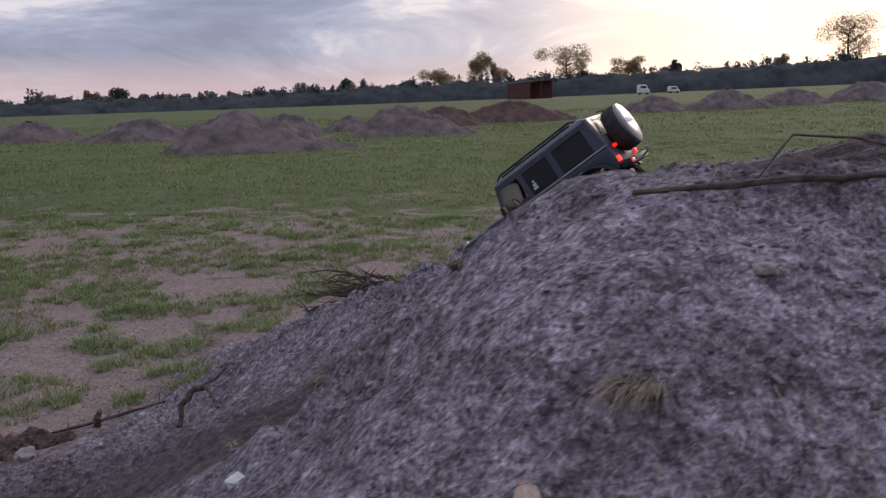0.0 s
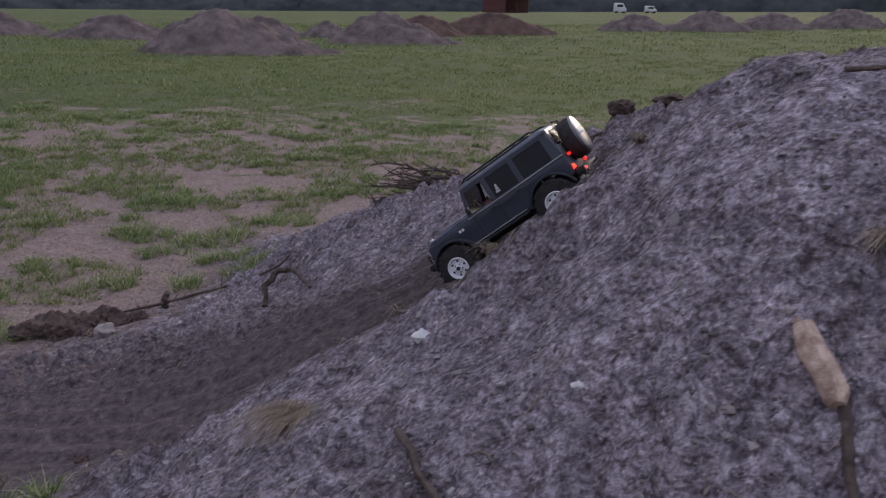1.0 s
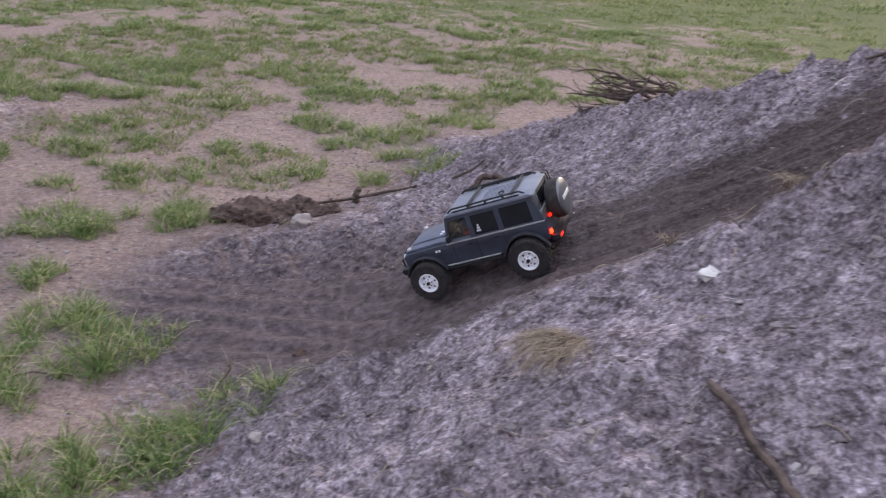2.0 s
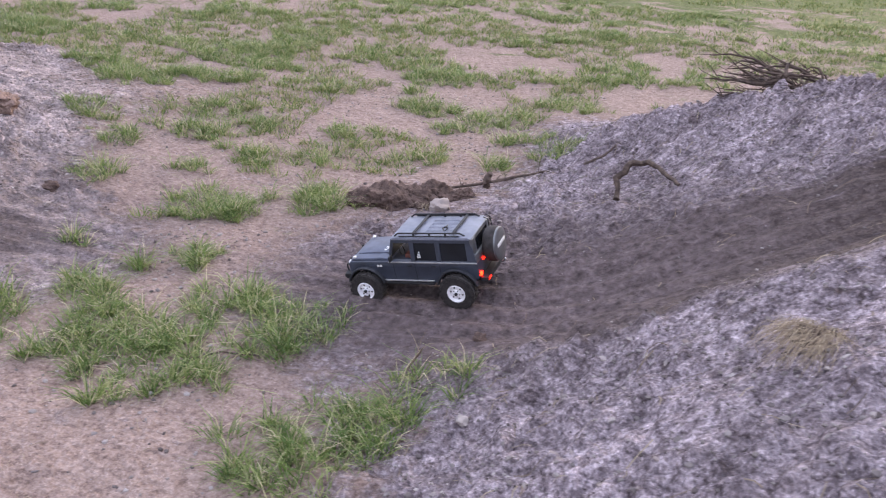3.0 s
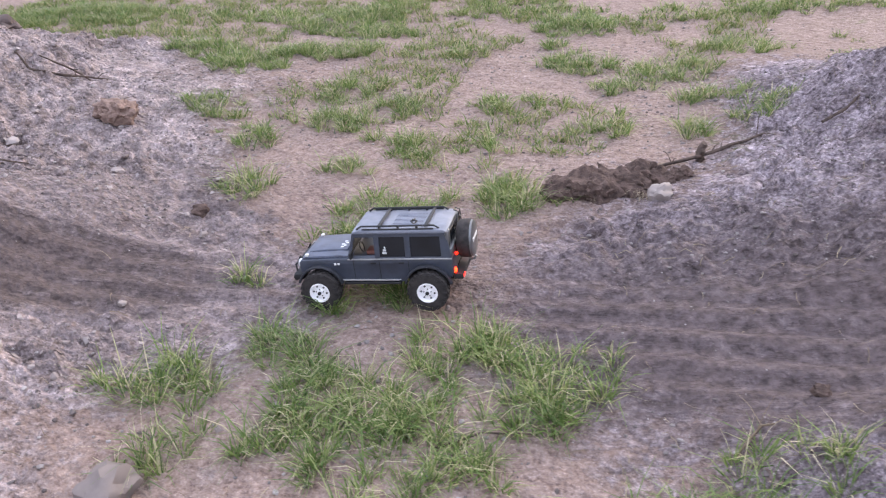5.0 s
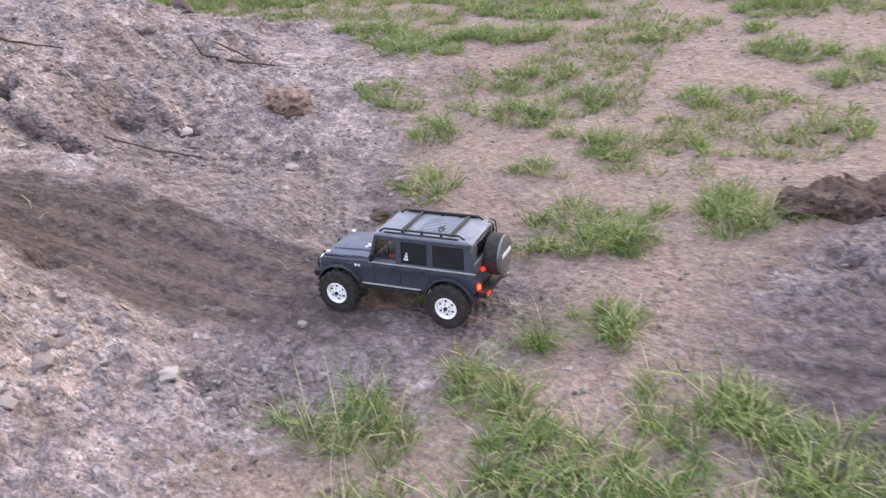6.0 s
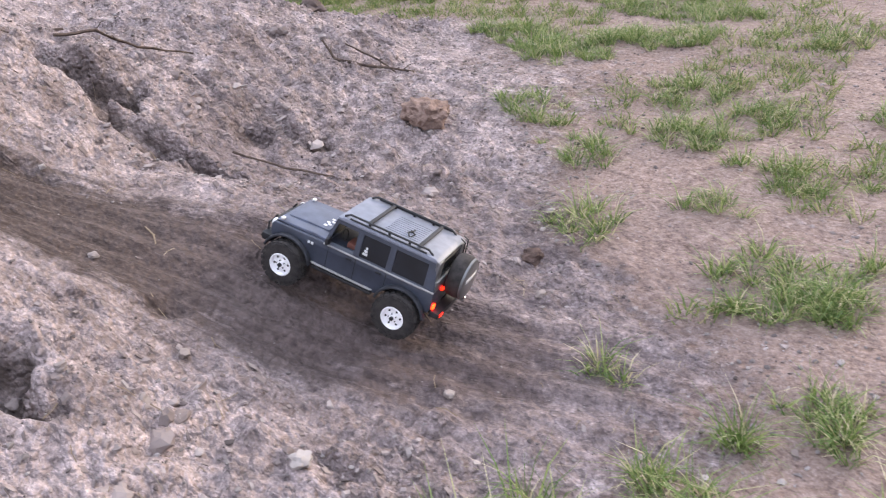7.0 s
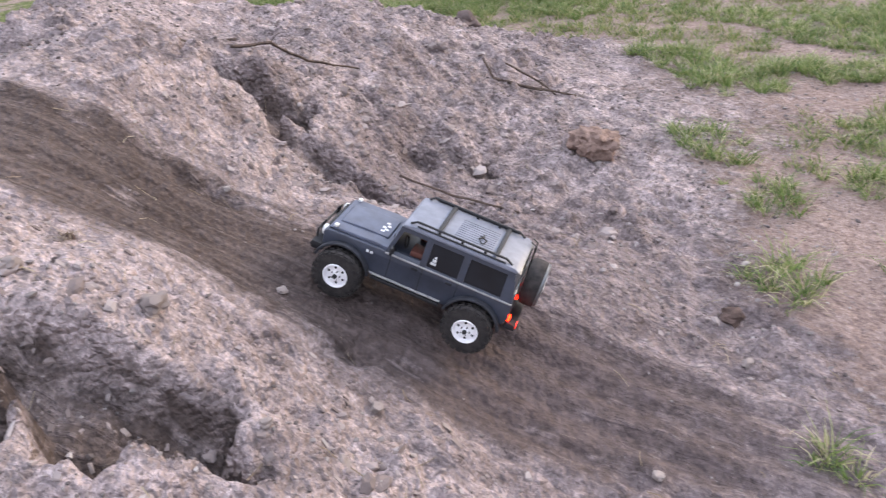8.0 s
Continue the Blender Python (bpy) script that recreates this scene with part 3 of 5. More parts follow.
def build_wheel(car, name, x, y):
    hub = new(name)
    hub.parent = car
    side = 1 if y > 0 else -1
    flip = Matrix.Rotation(math.pi if side < 0 else 0, 4, "Z")
    bm = bmesh.new()
    w = 0.021
    disc_stack(bm, [(0.030, -w), (0.044, -w), (0.054, -w * 0.92), (0.0575, -w * 0.6), (0.0575, w * 0.6), (0.054, w * 0.92), (0.044, w), (0.0305, w), (0.030, 0.004)], 36)
    # blocky tread
    for k in range(22):
        for row in (-1, 0, 1):
            a = 2 * math.pi * (k + (0.5 if row == 0 else 0.0)) / 22
            m = Matrix.Rotation(-a, 4, "Y")
            box(bm, 0.0560, 0.0605 if row == 0 else 0.0595, row * 0.0135 - 0.0058, row * 0.0135 + 0.0058, -0.0052, 0.0052, 0.0, m)
    for k in range(22):
        m = Matrix.Rotation(-2 * math.pi * (k + 0.3) / 22, 4, "Y")
        box(bm, 0.046, 0.056, 0.0185, 0.0222, -0.003, 0.003, 0.0, m)
    bmesh.ops.transform(bm, matrix=flip, verts=bm.verts)
    part("tyre", bm, M_RUBBER, hub, "dusty black rubber tyre with a blocky tread", smooth=False)
    bm = bmesh.new()
    disc_stack(bm, [(0.0305, 0.0), (0.0305, 0.0225), (0.0285, 0.0235), (0.0265, 0.0215), (0.0255, 0.014), (0.012, 0.0165), (0.0095, 0.021), (0.007, 0.0215)], 30)
    bmesh.ops.transform(bm, matrix=flip, verts=bm.verts)
    rim = part("rim", bm, M_RIM, hub, "white steel rim with round holes")
    for k in range(6):
        a = 2 * math.pi * k / 6
        bm = bmesh.new()
        disc_stack(bm, [(0.0030, 0.0), (0.0030, 0.0022)], 10, Matrix.Translation((0.0195 * math.cos(a), 0.0142, 0.0195 * math.sin(a))))
        bmesh.ops.transform(bm, matrix=flip, verts=bm.verts)
        part("rim_hole", bm, M_TRIM, rim)
    bm = bmesh.new()
    for k in range(5):
        a = 2 * math.pi * (k + 0.5) / 5
        disc_stack(bm, [(0.0018, 0.0), (0.0018, 0.0045)], 6, Matrix.Translation((0.0105 * math.cos(a), 0.0165, 0.0105 * math.sin(a))))
    disc_stack(bm, [(0.0052, 0.0), (0.0052, 0.005), (0.004, 0.006)], 12, Matrix.Translation((0, 0.0215, 0)))
    bmesh.ops.transform(bm, matrix=flip, verts=bm.verts)
    part("hub_nut", bm, M_TRIM, rim)
    hub.matrix_basis = pose(x, y, WHEEL_R)
    return hub


def build_car():
    car = tagged(new("model_car"), "dusty dark blue-grey radio-controlled off-road model car with white rims", "model car")
    # lower body with its wheel arches
    bm = bmesh.new()
    z0 = 0.080
    outline = [(-0.236, 0.150), (-0.240, 0.112), (-0.232, 0.094)]
    outline += [p for p in arch(-AXLE_X, 0.064, 0.066, 152, 22)]
    outline += [(-0.092, z0), (0.088, z0)]
    outline += [p for p in arch(AXLE_X, 0.064, 0.066, 158, 40)]
    outline += [(0.222, 0.112), (0.224, 0.142), (0.216, 0.1505), (0.085, 0.1545), (0.070, 0.1545)]
    prism(bm, outline, -0.088, 0.088, 0.004)
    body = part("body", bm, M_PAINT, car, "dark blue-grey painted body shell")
    # bonnet with its raised middle
    bm = bmesh.new()
    prism(bm, [(0.066, 0.150), (0.066, 0.161), (0.100, 0.1635), (0.196, 0.1595), (0.214, 0.1555), (0.218, 0.150)], -0.080, 0.080, 0.004)
    prism(bm, [(0.080, 0.158), (0.084, 0.1675), (0.150, 0.1672), (0.200, 0.1625), (0.206, 0.156)], -0.047, 0.047, 0.004)
    part("bonnet", bm, M_BONNET, car, "blue-grey bonnet, paler than the body, with a raised middle")
    # door seams, belt line
    for side in (1, -1):
        for x in (0.056, -0.022, -0.108):
            bm = bmesh.new()
            box(bm, x - 0.0008, x + 0.0008, side * 0.0872, side * 0.0886, 0.088, 0.150)
            part("door_seam", bm, M_TRIM, body)
        bm = bmesh.new()
        box(bm, -0.237, 0.072, side * 0.0865, side * 0.0905, 0.1505, 0.1545, 0.001)
        part("belt_strip", bm, M_EDGE, body, "pale worn strip under the windows")
        bm = bmesh.new()
        prism(bm, [(-0.082, 0.0895), (-0.076, 0.0865), (0.088, 0.0865), (0.096, 0.0895)], side * 0.087, side * 0.0945, 0.001)
        part("sill_strip", bm, M_EDGE, body, "pale strip along the sill")
        bm = bmesh.new()
        box(bm, -0.082, 0.090, side * 0.082, side * 0.097, 0.076, 0.083, 0.002)
        part("side_step", bm, M_TRIM, car, "black running board")
        for cx, a0, a1 in ((-AXLE_X, 168, 14), (AXLE_X, 166, 16)):
            bm = bmesh.new()
            inner = arch(cx, 0.064, 0.0655, a0, a1, 13)
            outer = arch(cx, 0.064, 0.0715, a1, a0, 13)
            prism(bm, inner + outer, side * 0.086, side * 0.103, 0.0015)
            part("wheel_arch_flare", bm, M_FLARE, car, "dull dark wheel-arch flare")
        for x in (-0.004, -0.088):
            bm = bmesh.new()
            box(bm, x - 0.008, x + 0.008, side * 0.088, side * 0.092, 0.139, 0.143, 0.001)
            part("door_handle", bm, M_TRIM, body, "black door handle")
        for x in (0.112, 0.102):
            bm = bmesh.new()
            box(bm, x - 0.0035, x + 0.0035, side * 0.088, side * 0.0893, 0.1345, 0.1415, 0.0005)
            part("fender_badge", bm, M_WHITE, body, "small white badge on the wing")
        # mirror
        bm = bmesh.new()
        box(bm, 0.052, 0.060, side * 0.088, side * 0.108, 0.160, 0.180, 0.003)
        part("wing_mirror", bm, M_TRIM, car, "black wing mirror")
    # cabin: pillars, rails and roof
    lean = 0.008      # the sides lean in towards the roof

    def pillar(bm, x0b, x1b, x0t, x1t, side, zb=0.153, zt=0.226, thick=0.007):
        yb, yt = side * 0.0870, side * (0.0870 - lean)
        pts = []
        for (xa, xb, y, z) in ((x0b, x1b, yb, zb), (x0t, x1t, yt, zt)):
            pts.append([bm.verts.new(p) for p in ((xa, y, z), (xb, y, z), (xb, y - side * thick, z), (xa, y - side * thick, z))])
        a, b = pts
        fs = [bm.faces.new(a), bm.faces.new(b[::-1])] + [bm.faces.new((a[i], b[i], b[(i + 1) % 4], a[(i + 1) % 4])) for i in range(4)]
        bmesh.ops.recalc_face_normals(bm, faces=fs)
    windows = ((0.066, 0.040, -0.010), (None, -0.025, -0.100), (None, -0.116, -0.205))
    for side in (1, -1):
        bm = bmesh.new()
        pillar(bm, 0.064, 0.073, 0.043, 0.052, side)
        pillar(bm, -0.026, -0.011, -0.026, -0.011, side)
        pillar(bm, -0.117, -0.101, -0.117, -0.101, side)
        pillar(bm, -0.236, -0.206, -0.222, -0.204, side)
        yb = side * 0.0870
        # rails under and over the windows
        pillar(bm, -0.236, 0.073, -0.2345, 0.071, side, 0.1535, 0.160)
        m0 = len(bm.verts)
        pillar(bm, -0.222, 0.052, -0.221, 0.050, side, 0.2175, 0.2275)
        bm.verts.ensure_lookup_table()
        for v in bm.verts[m0:]:
            v.co.y -= side * (lean * 0.9 if v.co.z < 0.22 else 0.0)
        part("cabin_frame", bm, M_PAINT, car, "blue-grey window frames and pillars")
        for i, (xa, xb, xc, xd) in enumerate(((-0.101, -0.026, -0.101, -0.026), (-0.206, -0.117, -0.204, -0.117))):
            bm = bmesh.new()
            pillar(bm, xa - 0.001, xb + 0.001, xc - 0.001, xd + 0.001, side, 0.1585, 0.219, 0.002)
            for v in bm.verts:
                v.co.y -= side * 0.0028
            part("side_pane", bm, M_PANE, car, "smoked dark side window")
    bm = bmesh.new()
    prism(bm, [(-0.2225, 0.2255), (-0.226, 0.232), (-0.214, 0.2385), (0.030, 0.2385), (0.050, 0.2345), (0.055, 0.2265)], -0.081, 0.081, 0.0045)
    roof = part("roof", bm, M_ROOF, car, "pale grey roof panel, lighter than the body sides")
    for k in range(9):
        bm = bmesh.new()
        y = -0.040 + 0.010 * k
        box(bm, -0.150, -0.060, y - 0.0014, y + 0.0014, 0.2378, 0.2398, 0.0006)
        part("roof_rib", bm, M_ROOF, roof)
    # windscreen and rear wall
    bm = bmesh.new()
    box(bm, -0.002, 0.002, -0.078, 0.078, -0.036, 0.036, 0.0, Matrix.Translation((0.0605, 0, 0.191)) @ Matrix.Rotation(radians(-16), 4, "Y"))
    screen = part("windscreen", bm, M_PANE, car, "dark windscreen")
    for y in (-0.03, 0.03):
        bm = bmesh.new()
        tube(bm, [(0.074, y, 0.163), (0.069, y + 0.02, 0.185)], 0.0012, 5)
        part("wiper", bm, M_TRIM, screen)
    bm = bmesh.new()
    box(bm, -0.2365, -0.2285, -0.083, 0.083, 0.150, 0.180, 0.002)
    box(bm, -0.231, -0.221, -0.081, -0.052, 0.176, 0.230, 0.002)
    box(bm, -0.231, -0.221, 0.052, 0.081, 0.176, 0.230, 0.002)
    box(bm, -0.2285, -0.2205, -0.081, 0.081, 0.218, 0.232, 0.002)
    part("tailgate", bm, M_COVER, car, "glossy grey rear door frame")
    bm = bmesh.new()
    box(bm, -0.2295, -0.2265, -0.054, 0.054, 0.178, 0.220)
    part("rear_pane", bm, M_PANE, car, "smoked rear window")
    # spare wheel in its cover
    bm = bmesh.new()
    turn = Matrix.Translation((-0.262, -0.012, 0.172)) @ Matrix.Rotation(radians(90), 4, "Z")
    disc_stack(bm, [(0.034, -0.022), (0.050, -0.021), (0.0555, -0.014), (0.0565, 0.006), (0.0545, 0.016), (0.050, 0.0205)], 32, turn)
    spare = part("spare_wheel", bm, M_RUBBER, car, "black spare wheel on the rear door")
    bm = bmesh.new()
    disc_stack(bm, [(0.0535, 0.017), (0.0525, 0.0225), (0.049, 0.0245), (0.020, 0.0255)], 32, turn)
    cover = part("spare_cover", bm, M_COVER, spare, "glossy grey spare wheel cover")
    bm = bmesh.new()
    box(bm, -0.2885, -0.2868, -0.045, 0.021, 0.172, 0.184, 0.0005)
    part("cover_bar", bm, M_WHITE, cover, "white bar on the cover")
    # rear lamps
    for side in (1, -1):
        bm = bmesh.new()
        box(bm, -0.2445, -0.234, side * 0.070, side * 0.084, 0.107, 0.119, 0.002)
        part("tail_lamp", bm, M_RED if side > 0 else M_RED_DIM, car, "lit red tail lamp")
    bm = bmesh.new()
    box(bm, -0.243, -0.236, 0.030, 0.042, 0.142, 0.149, 0.001)
    part("brake_lamp", bm, M_RED_DIM, car, "small red high-level lamp")
    bm = bmesh.new()
    prism(bm, [(-0.262, 0.086), (-0.262, 0.100), (-0.240, 0.103), (-0.236, 0.086)], -0.083, 0.083, 0.002)
    rear_bumper = part("rear_bumper", bm, M_TRIM, car, "black rear bumper")
    bm = bmesh.new()
    box(bm, -0.2632, -0.261, 0.052, 0.074, 0.089, 0.096, 0.0006)
    part("bumper_lamp", bm, M_RED_DIM, rear_bumper, "red reflector on the bumper")
    bm = bmesh.new()
    tube(bm, [(-0.262, -0.04, 0.090), (-0.276, -0.04, 0.094), (-0.280, -0.04, 0.104)], 0.003, 8)
    part("tow_hook", bm, M_SILVER, rear_bumper, "bare metal tow hook")
    # rear ladder
    ladder_bm = bmesh.new()
    tube(ladder_bm, [(-0.222, -0.058, 0.242), (-0.236, -0.058, 0.236), (-0.240, -0.058, 0.150)], 0.0019, 6)
    tube(ladder_bm, [(-0.222, -0.078, 0.242), (-0.236, -0.078, 0.236), (-0.240, -0.078, 0.150)], 0.0019, 6)
    for z in (0.160, 0.180, 0.200, 0.220):
        tube(ladder_bm, [(-0.239, -0.058, z), (-0.239, -0.078, z)], 0.0015, 6)
    part("ladder", ladder_bm, M_TRIM, car, "thin black rear ladder")
    # roof rack
    rack = new("roof_rack")
    rack.parent = car
    for side in (1, -1):
        bm = bmesh.new()
        y = side * 0.070
        tube(bm, [(0.038, y, 0.2385), (0.024, y, 0.2475), (-0.190, y, 0.2475), (-0.205, y, 0.2385)], 0.0028, 8)
        tube(bm, [(0.020, y * 1.1, 0.2405), (-0.190, y * 1.1, 0.2405)], 0.0022, 8)
        part("rack_rail", bm, M_TRIM, rack, "black roof rail")
        for x in (-0.03, -0.085, -0.14):
            bm = bmesh.new()
            box(bm, x - 0.003, x + 0.003, y - 0.003, y + 0.003, 0.237, 0.2475, 0.0008)
            part("rail_foot", bm, M_TRIM, rack)
    for x in (-0.028, -0.165):
        bm = bmesh.new()
        box(bm, x - 0.005, x + 0.005, -0.070, 0.070, 0.2435, 0.2475, 0.0012)
        part("cross_bar", bm, M_TRIM, rack, "black cross bar")
    bm = bmesh.new()
    tube(bm, [(-0.118, -0.006, 0.239), (-0.120, 0.010, 0.2415), (-0.112, 0.022, 0.2415), (-0.124, 0.038, 0.239)], 0.0020, 6)
    tube(bm, [(-0.112, 0.004, 0.2395), (-0.130, 0.020, 0.242), (-0.126, 0.034, 0.2395)], 0.0018, 6)
    part("roof_sticker", bm, M_TRIM, roof, "small dark mark on the roof")
    # wipers' cowl and bonnet mark
    bm = bmesh.new()
    for x, y in ((0.104, 0.030), (0.098, 0.020), (0.106, 0.012), (0.097, 0.002), (0.103, -0.010)):
        box(bm, x - 0.0045, x + 0.0045, y - 0.0035, y + 0.0035, 0.1668, 0.1684, 0.0004)
    part("bonnet_mark", bm, M_WHITE, car, "pale broken mark on the bonnet")
    # side sticker: a small pale triangle of blots
    for side in (1, -1):
        bm = bmesh.new()
        yy = side * 0.0856
        for x, z, w, h in ((-0.040, 0.170, 0.013, 0.006), (-0.041, 0.178, 0.009, 0.007), (-0.042, 0.186, 0.005, 0.006)):
            dy = side * lean * (z - 0.153) / 0.073
            box(bm, x - w / 2, x + w / 2, yy - dy - side * 0.0006, yy - dy + side * 0.0008, z - h / 2, z + h / 2, 0.0003)
        part("window_sticker", bm, M_WHITE, car, "white sticker on the side window")
    # nose: grille, lamps, bumper
    bm = bmesh.new()
    box(bm, 0.220, 0.2265, -0.058, 0.058, 0.114, 0.148, 0.002)
    grille = part("grille", bm, M_TRIM, car, "black grille")
    for z in (0.120, 0.127, 0.134, 0.141):
        bm = bmesh.new()
        box(bm, 0.226, 0.2285, -0.036, 0.036, z - 0.001, z + 0.001)
        part("grille_slat", bm, M_TRIM, grille)
    for side in (1, -1):
        bm = bmesh.new()
        disc_stack(bm, [(0.0135, 0.0), (0.0135, 0.007), (0.011, 0.010), (0.006, 0.0115)], 18, Matrix.Translation((0.2225, side * 0.062, 0.132)) @ Matrix.Rotation(radians(-90), 4, "Z"))
        part("headlamp", bm, M_LENS, car, "clear round headlamp")
        bm = bmesh.new()
        box(bm, 0.196, 0.206, side * 0.068, side * 0.080, 0.158, 0.165, 0.002)
        part("indicator", bm, M_LENS, car, "pale indicator on the wing")
    bm = bmesh.new()
    prism(bm, [(0.218, 0.088), (0.220, 0.106), (0.246, 0.106), (0.250, 0.096), (0.244, 0.086)], -0.088, 0.088, 0.003)
    part("front_bumper", bm, M_TRIM, car, "black front bumper")
    bm = bmesh.new()
    for y in (-0.045, 0.045):
        tube(bm, [(0.238, y, 0.104), (0.243, y, 0.130), (0.234, y, 0.146)], 0.0030, 8)
    tube(bm, [(0.2425, -0.066, 0.108), (0.2435, -0.066, 0.128), (0.2435, 0.066, 0.128), (0.2425, 0.066, 0.108)], 0.0030, 8)
    part("bull_bar", bm, M_TRIM, car, "black tubular bull bar")
    # underside and cab
    bm = bmesh.new()
    box(bm, -0.225, 0.215, -0.034, 0.034, 0.062, 0.082, 0.003)
    part("chassis", bm, M_TRIM, car, "black chassis")
    for x in (-AXLE_X, AXLE_X):
        bm = bmesh.new()
        tube(bm, [(x, -0.088, WHEEL_R), (x, 0.088, WHEEL_R)], 0.007, 8)
        geo = bmesh.ops.create_icosphere(bm, subdivisions=2, radius=0.016)["verts"]
        bmesh.ops.translate(bm, verts=geo, vec=(x, 0.02, WHEEL_R))
        part("axle", bm, M_TRIM, car, "black axle")
    for x in (-AXLE_X, AXLE_X):
        for side in (1, -1):
            bm = bmesh.new()
            tube(bm, [(x * 0.93, side * 0.052, WHEEL_R), (x * 0.86, side * 0.045, 0.128)], 0.006, 8)
            part("shock_absorber", bm, M_SILVER, car, "metal shock absorber")
    for side in (1, -1):
        bm = bmesh.new()
        box(bm, -0.018, 0.022, side * 0.020, side * 0.062, 0.150, 0.168, 0.004)
        box(bm, -0.026, -0.014, side * 0.020, side * 0.062, 0.155, 0.205, 0.004, None)
        part("seat", bm, M_SEAT, car, "brown-red front seat")
    bm = bmesh.new()
    for k in range(16):
        a, b = 2 * math.pi * k / 16, 2 * math.pi * (k + 1) / 16
        tube(bm, [(0.040 + 0.004 * math.cos(a), 0.040 + 0.014 * math.sin(a), 0.172 + 0.014 * math.cos(a)), (0.040 + 0.004 * math.cos(b), 0.040 + 0.014 * math.sin(b), 0.172 + 0.014 * math.cos(b))], 0.0016, 5)
    part("steering_wheel", bm, M_TRIM, car, "black steering wheel")
    wheels = [build_wheel(car, "wheel", x, y) for x in (AXLE_X, -AXLE_X) for y in (WHEEL_Y, -WHEEL_Y)]
    return car, wheels


model_car, car_wheels = build_car()


# ---- far things: woods, trees, shed, vehicles, earth heaps ----
EYE0 = (0.0, 0.0, EYE)


def crown_leaves(rnd, cx, cy, cz, rx, rz, count, size, hollow=0.35):
    """Leaf clumps, as small crossed quads, in an uneven crown."""
    verts, faces = [], []
    lobes = [(rnd.gauss(0, 0.45), rnd.gauss(0, 0.45), rnd.uniform(-0.6, 0.7), rnd.uniform(0.35, 0.6)) for _ in range(9)]
    for _ in range(count):
        lx, ly, lz, lr = rnd.choice(lobes)
        d = Vector((rnd.gauss(0, 1), rnd.gauss(0, 1), rnd.gauss(0, 1))).normalized() * lr * rnd.uniform(hollow, 1.0)
        p = Vector((cx + (lx + d.x) * rx, cy + (ly + d.y) * rx, cz + (lz + d.z) * rz))
        a = Vector((rnd.gauss(0, 1), rnd.gauss(0, 1), rnd.gauss(0, 1))).normalized()
        b = a.orthogonal().normalized()
        s = size * rnd.uniform(0.5, 1.2)
        k = len(verts)
        verts += [p - a * s, p + b * s * 0.6, p + a * s, p - b * s * 0.6]
        faces.append((k, k + 1, k + 2, k + 3))
    return verts, faces


def build_tree(x, y, top, width, crown_from, leaf, count, size, seed, label):
    rnd = random.Random(seed)
    z = float(land(x, y))
    h = top - z
    tree = tagged(new("tree"), label, "tree", "trees along the field")
    tree.matrix_basis = pose(x, y, z - 0.2)
    bm = bmesh.new()
    r = max(h * 0.022, 0.12)
    tube(bm, [(0, 0, 0), (0.02 * h, 0, h * 0.3), (0.0, 0.01 * h, h * 0.6), (0.01 * h, 0, h * 0.9)], [r * 1.3, r, r * 0.6, r * 0.12], 7)
    for k in range(16):
        a, z0 = rnd.uniform(0, 6.28), h * rnd.uniform(crown_from * 0.85, 0.8)
        reach = width * 0.5 * rnd.uniform(0.5, 0.95) * (1 - 0.5 * max(0.0, z0 / h - 0.5))
        up = h * rnd.uniform(0.08, 0.22)
        tip = Vector((math.cos(a) * reach, math.sin(a) * reach, z0 + up))
        mid = Vector((math.cos(a) * reach * 0.5, math.sin(a) * reach * 0.5, z0 + up * 0.35))
        tube(bm, [(0, 0, z0), mid, tip], [r * 0.42, r * 0.25, r * 0.06], 5)
        for j in range(2):
            b = a + rnd.uniform(-0.9, 0.9)
            tube(bm, [mid, mid + Vector((math.cos(b), math.sin(b), 0.7)) * reach * 0.4], [r * 0.18, r * 0.05], 4)
    part("trunk", bm, M_BARK, tree, "bare dark trunk and limbs")
    verts, faces = crown_leaves(rnd, 0, 0, h * (crown_from + 1) / 2, width * 0.5, h * (1 - crown_from) * 0.5, count, size)
    crown = raw_mesh("crown", verts, faces, leaf)
    crown.parent = tree
    crown["label"] = "uneven crown of small spring leaves"
    return tree


# x, y, top height, crown width, where the crown begins, dense or thin
TREES = (
    (-40, 408, 28.0, 14.9, 0.35, 0),
    (-33, 414, 22.4, 6.7, 0.30, 0),
    (-0, 410, 29.9, 21.5, 0.33, 0),
    (33, 439, 25.7, 14.8, 0.50, 0),
    (52, 437, 23.8, 8.3, 0.20, 1),
    (120, 392, 38.8, 25.4, 0.30, 0),
    (-64, 435, 20.9, 14.8, 0.35, 0),
    (-132, 430, 16.2, 16.3, 0.10, 1),
    (-114, 435, 16.6, 9.1, 0.10, 1),
    (-106, 437, 15.1, 7.9, 0.20, 0),
    (-220, 392, 13.5, 15.7, 0.10, 1),
    (-229, 388, 12.2, 7.9, 0.40, 0),
    (-208, 399, 10.5, 3.6, 0.30, 0),
    (-168, 417, 11.6, 7.3, 0.30, 0),
    (-85, 442, 16.4, 9.7, 0.40, 0),
    (-247, 382, 10.2, 12.2, 0.20, 0),
    (107, 458, 26.7, 9.5, 0.50, 0),
    (-199, 409, 9.9, 8.0, 0.30, 0),
)
for i, (x, y, top, width, begin, dense) in enumerate(TREES):
    build_tree(x, y, top, width, begin, M_LEAF_DARK if dense else M_LEAF, 4200 if dense else 4600, 0.55 if dense else 0.40, 40 + i,
               "dense dark broad-leaved tree before the woods" if dense else "thin spring tree with gaps in its crown")


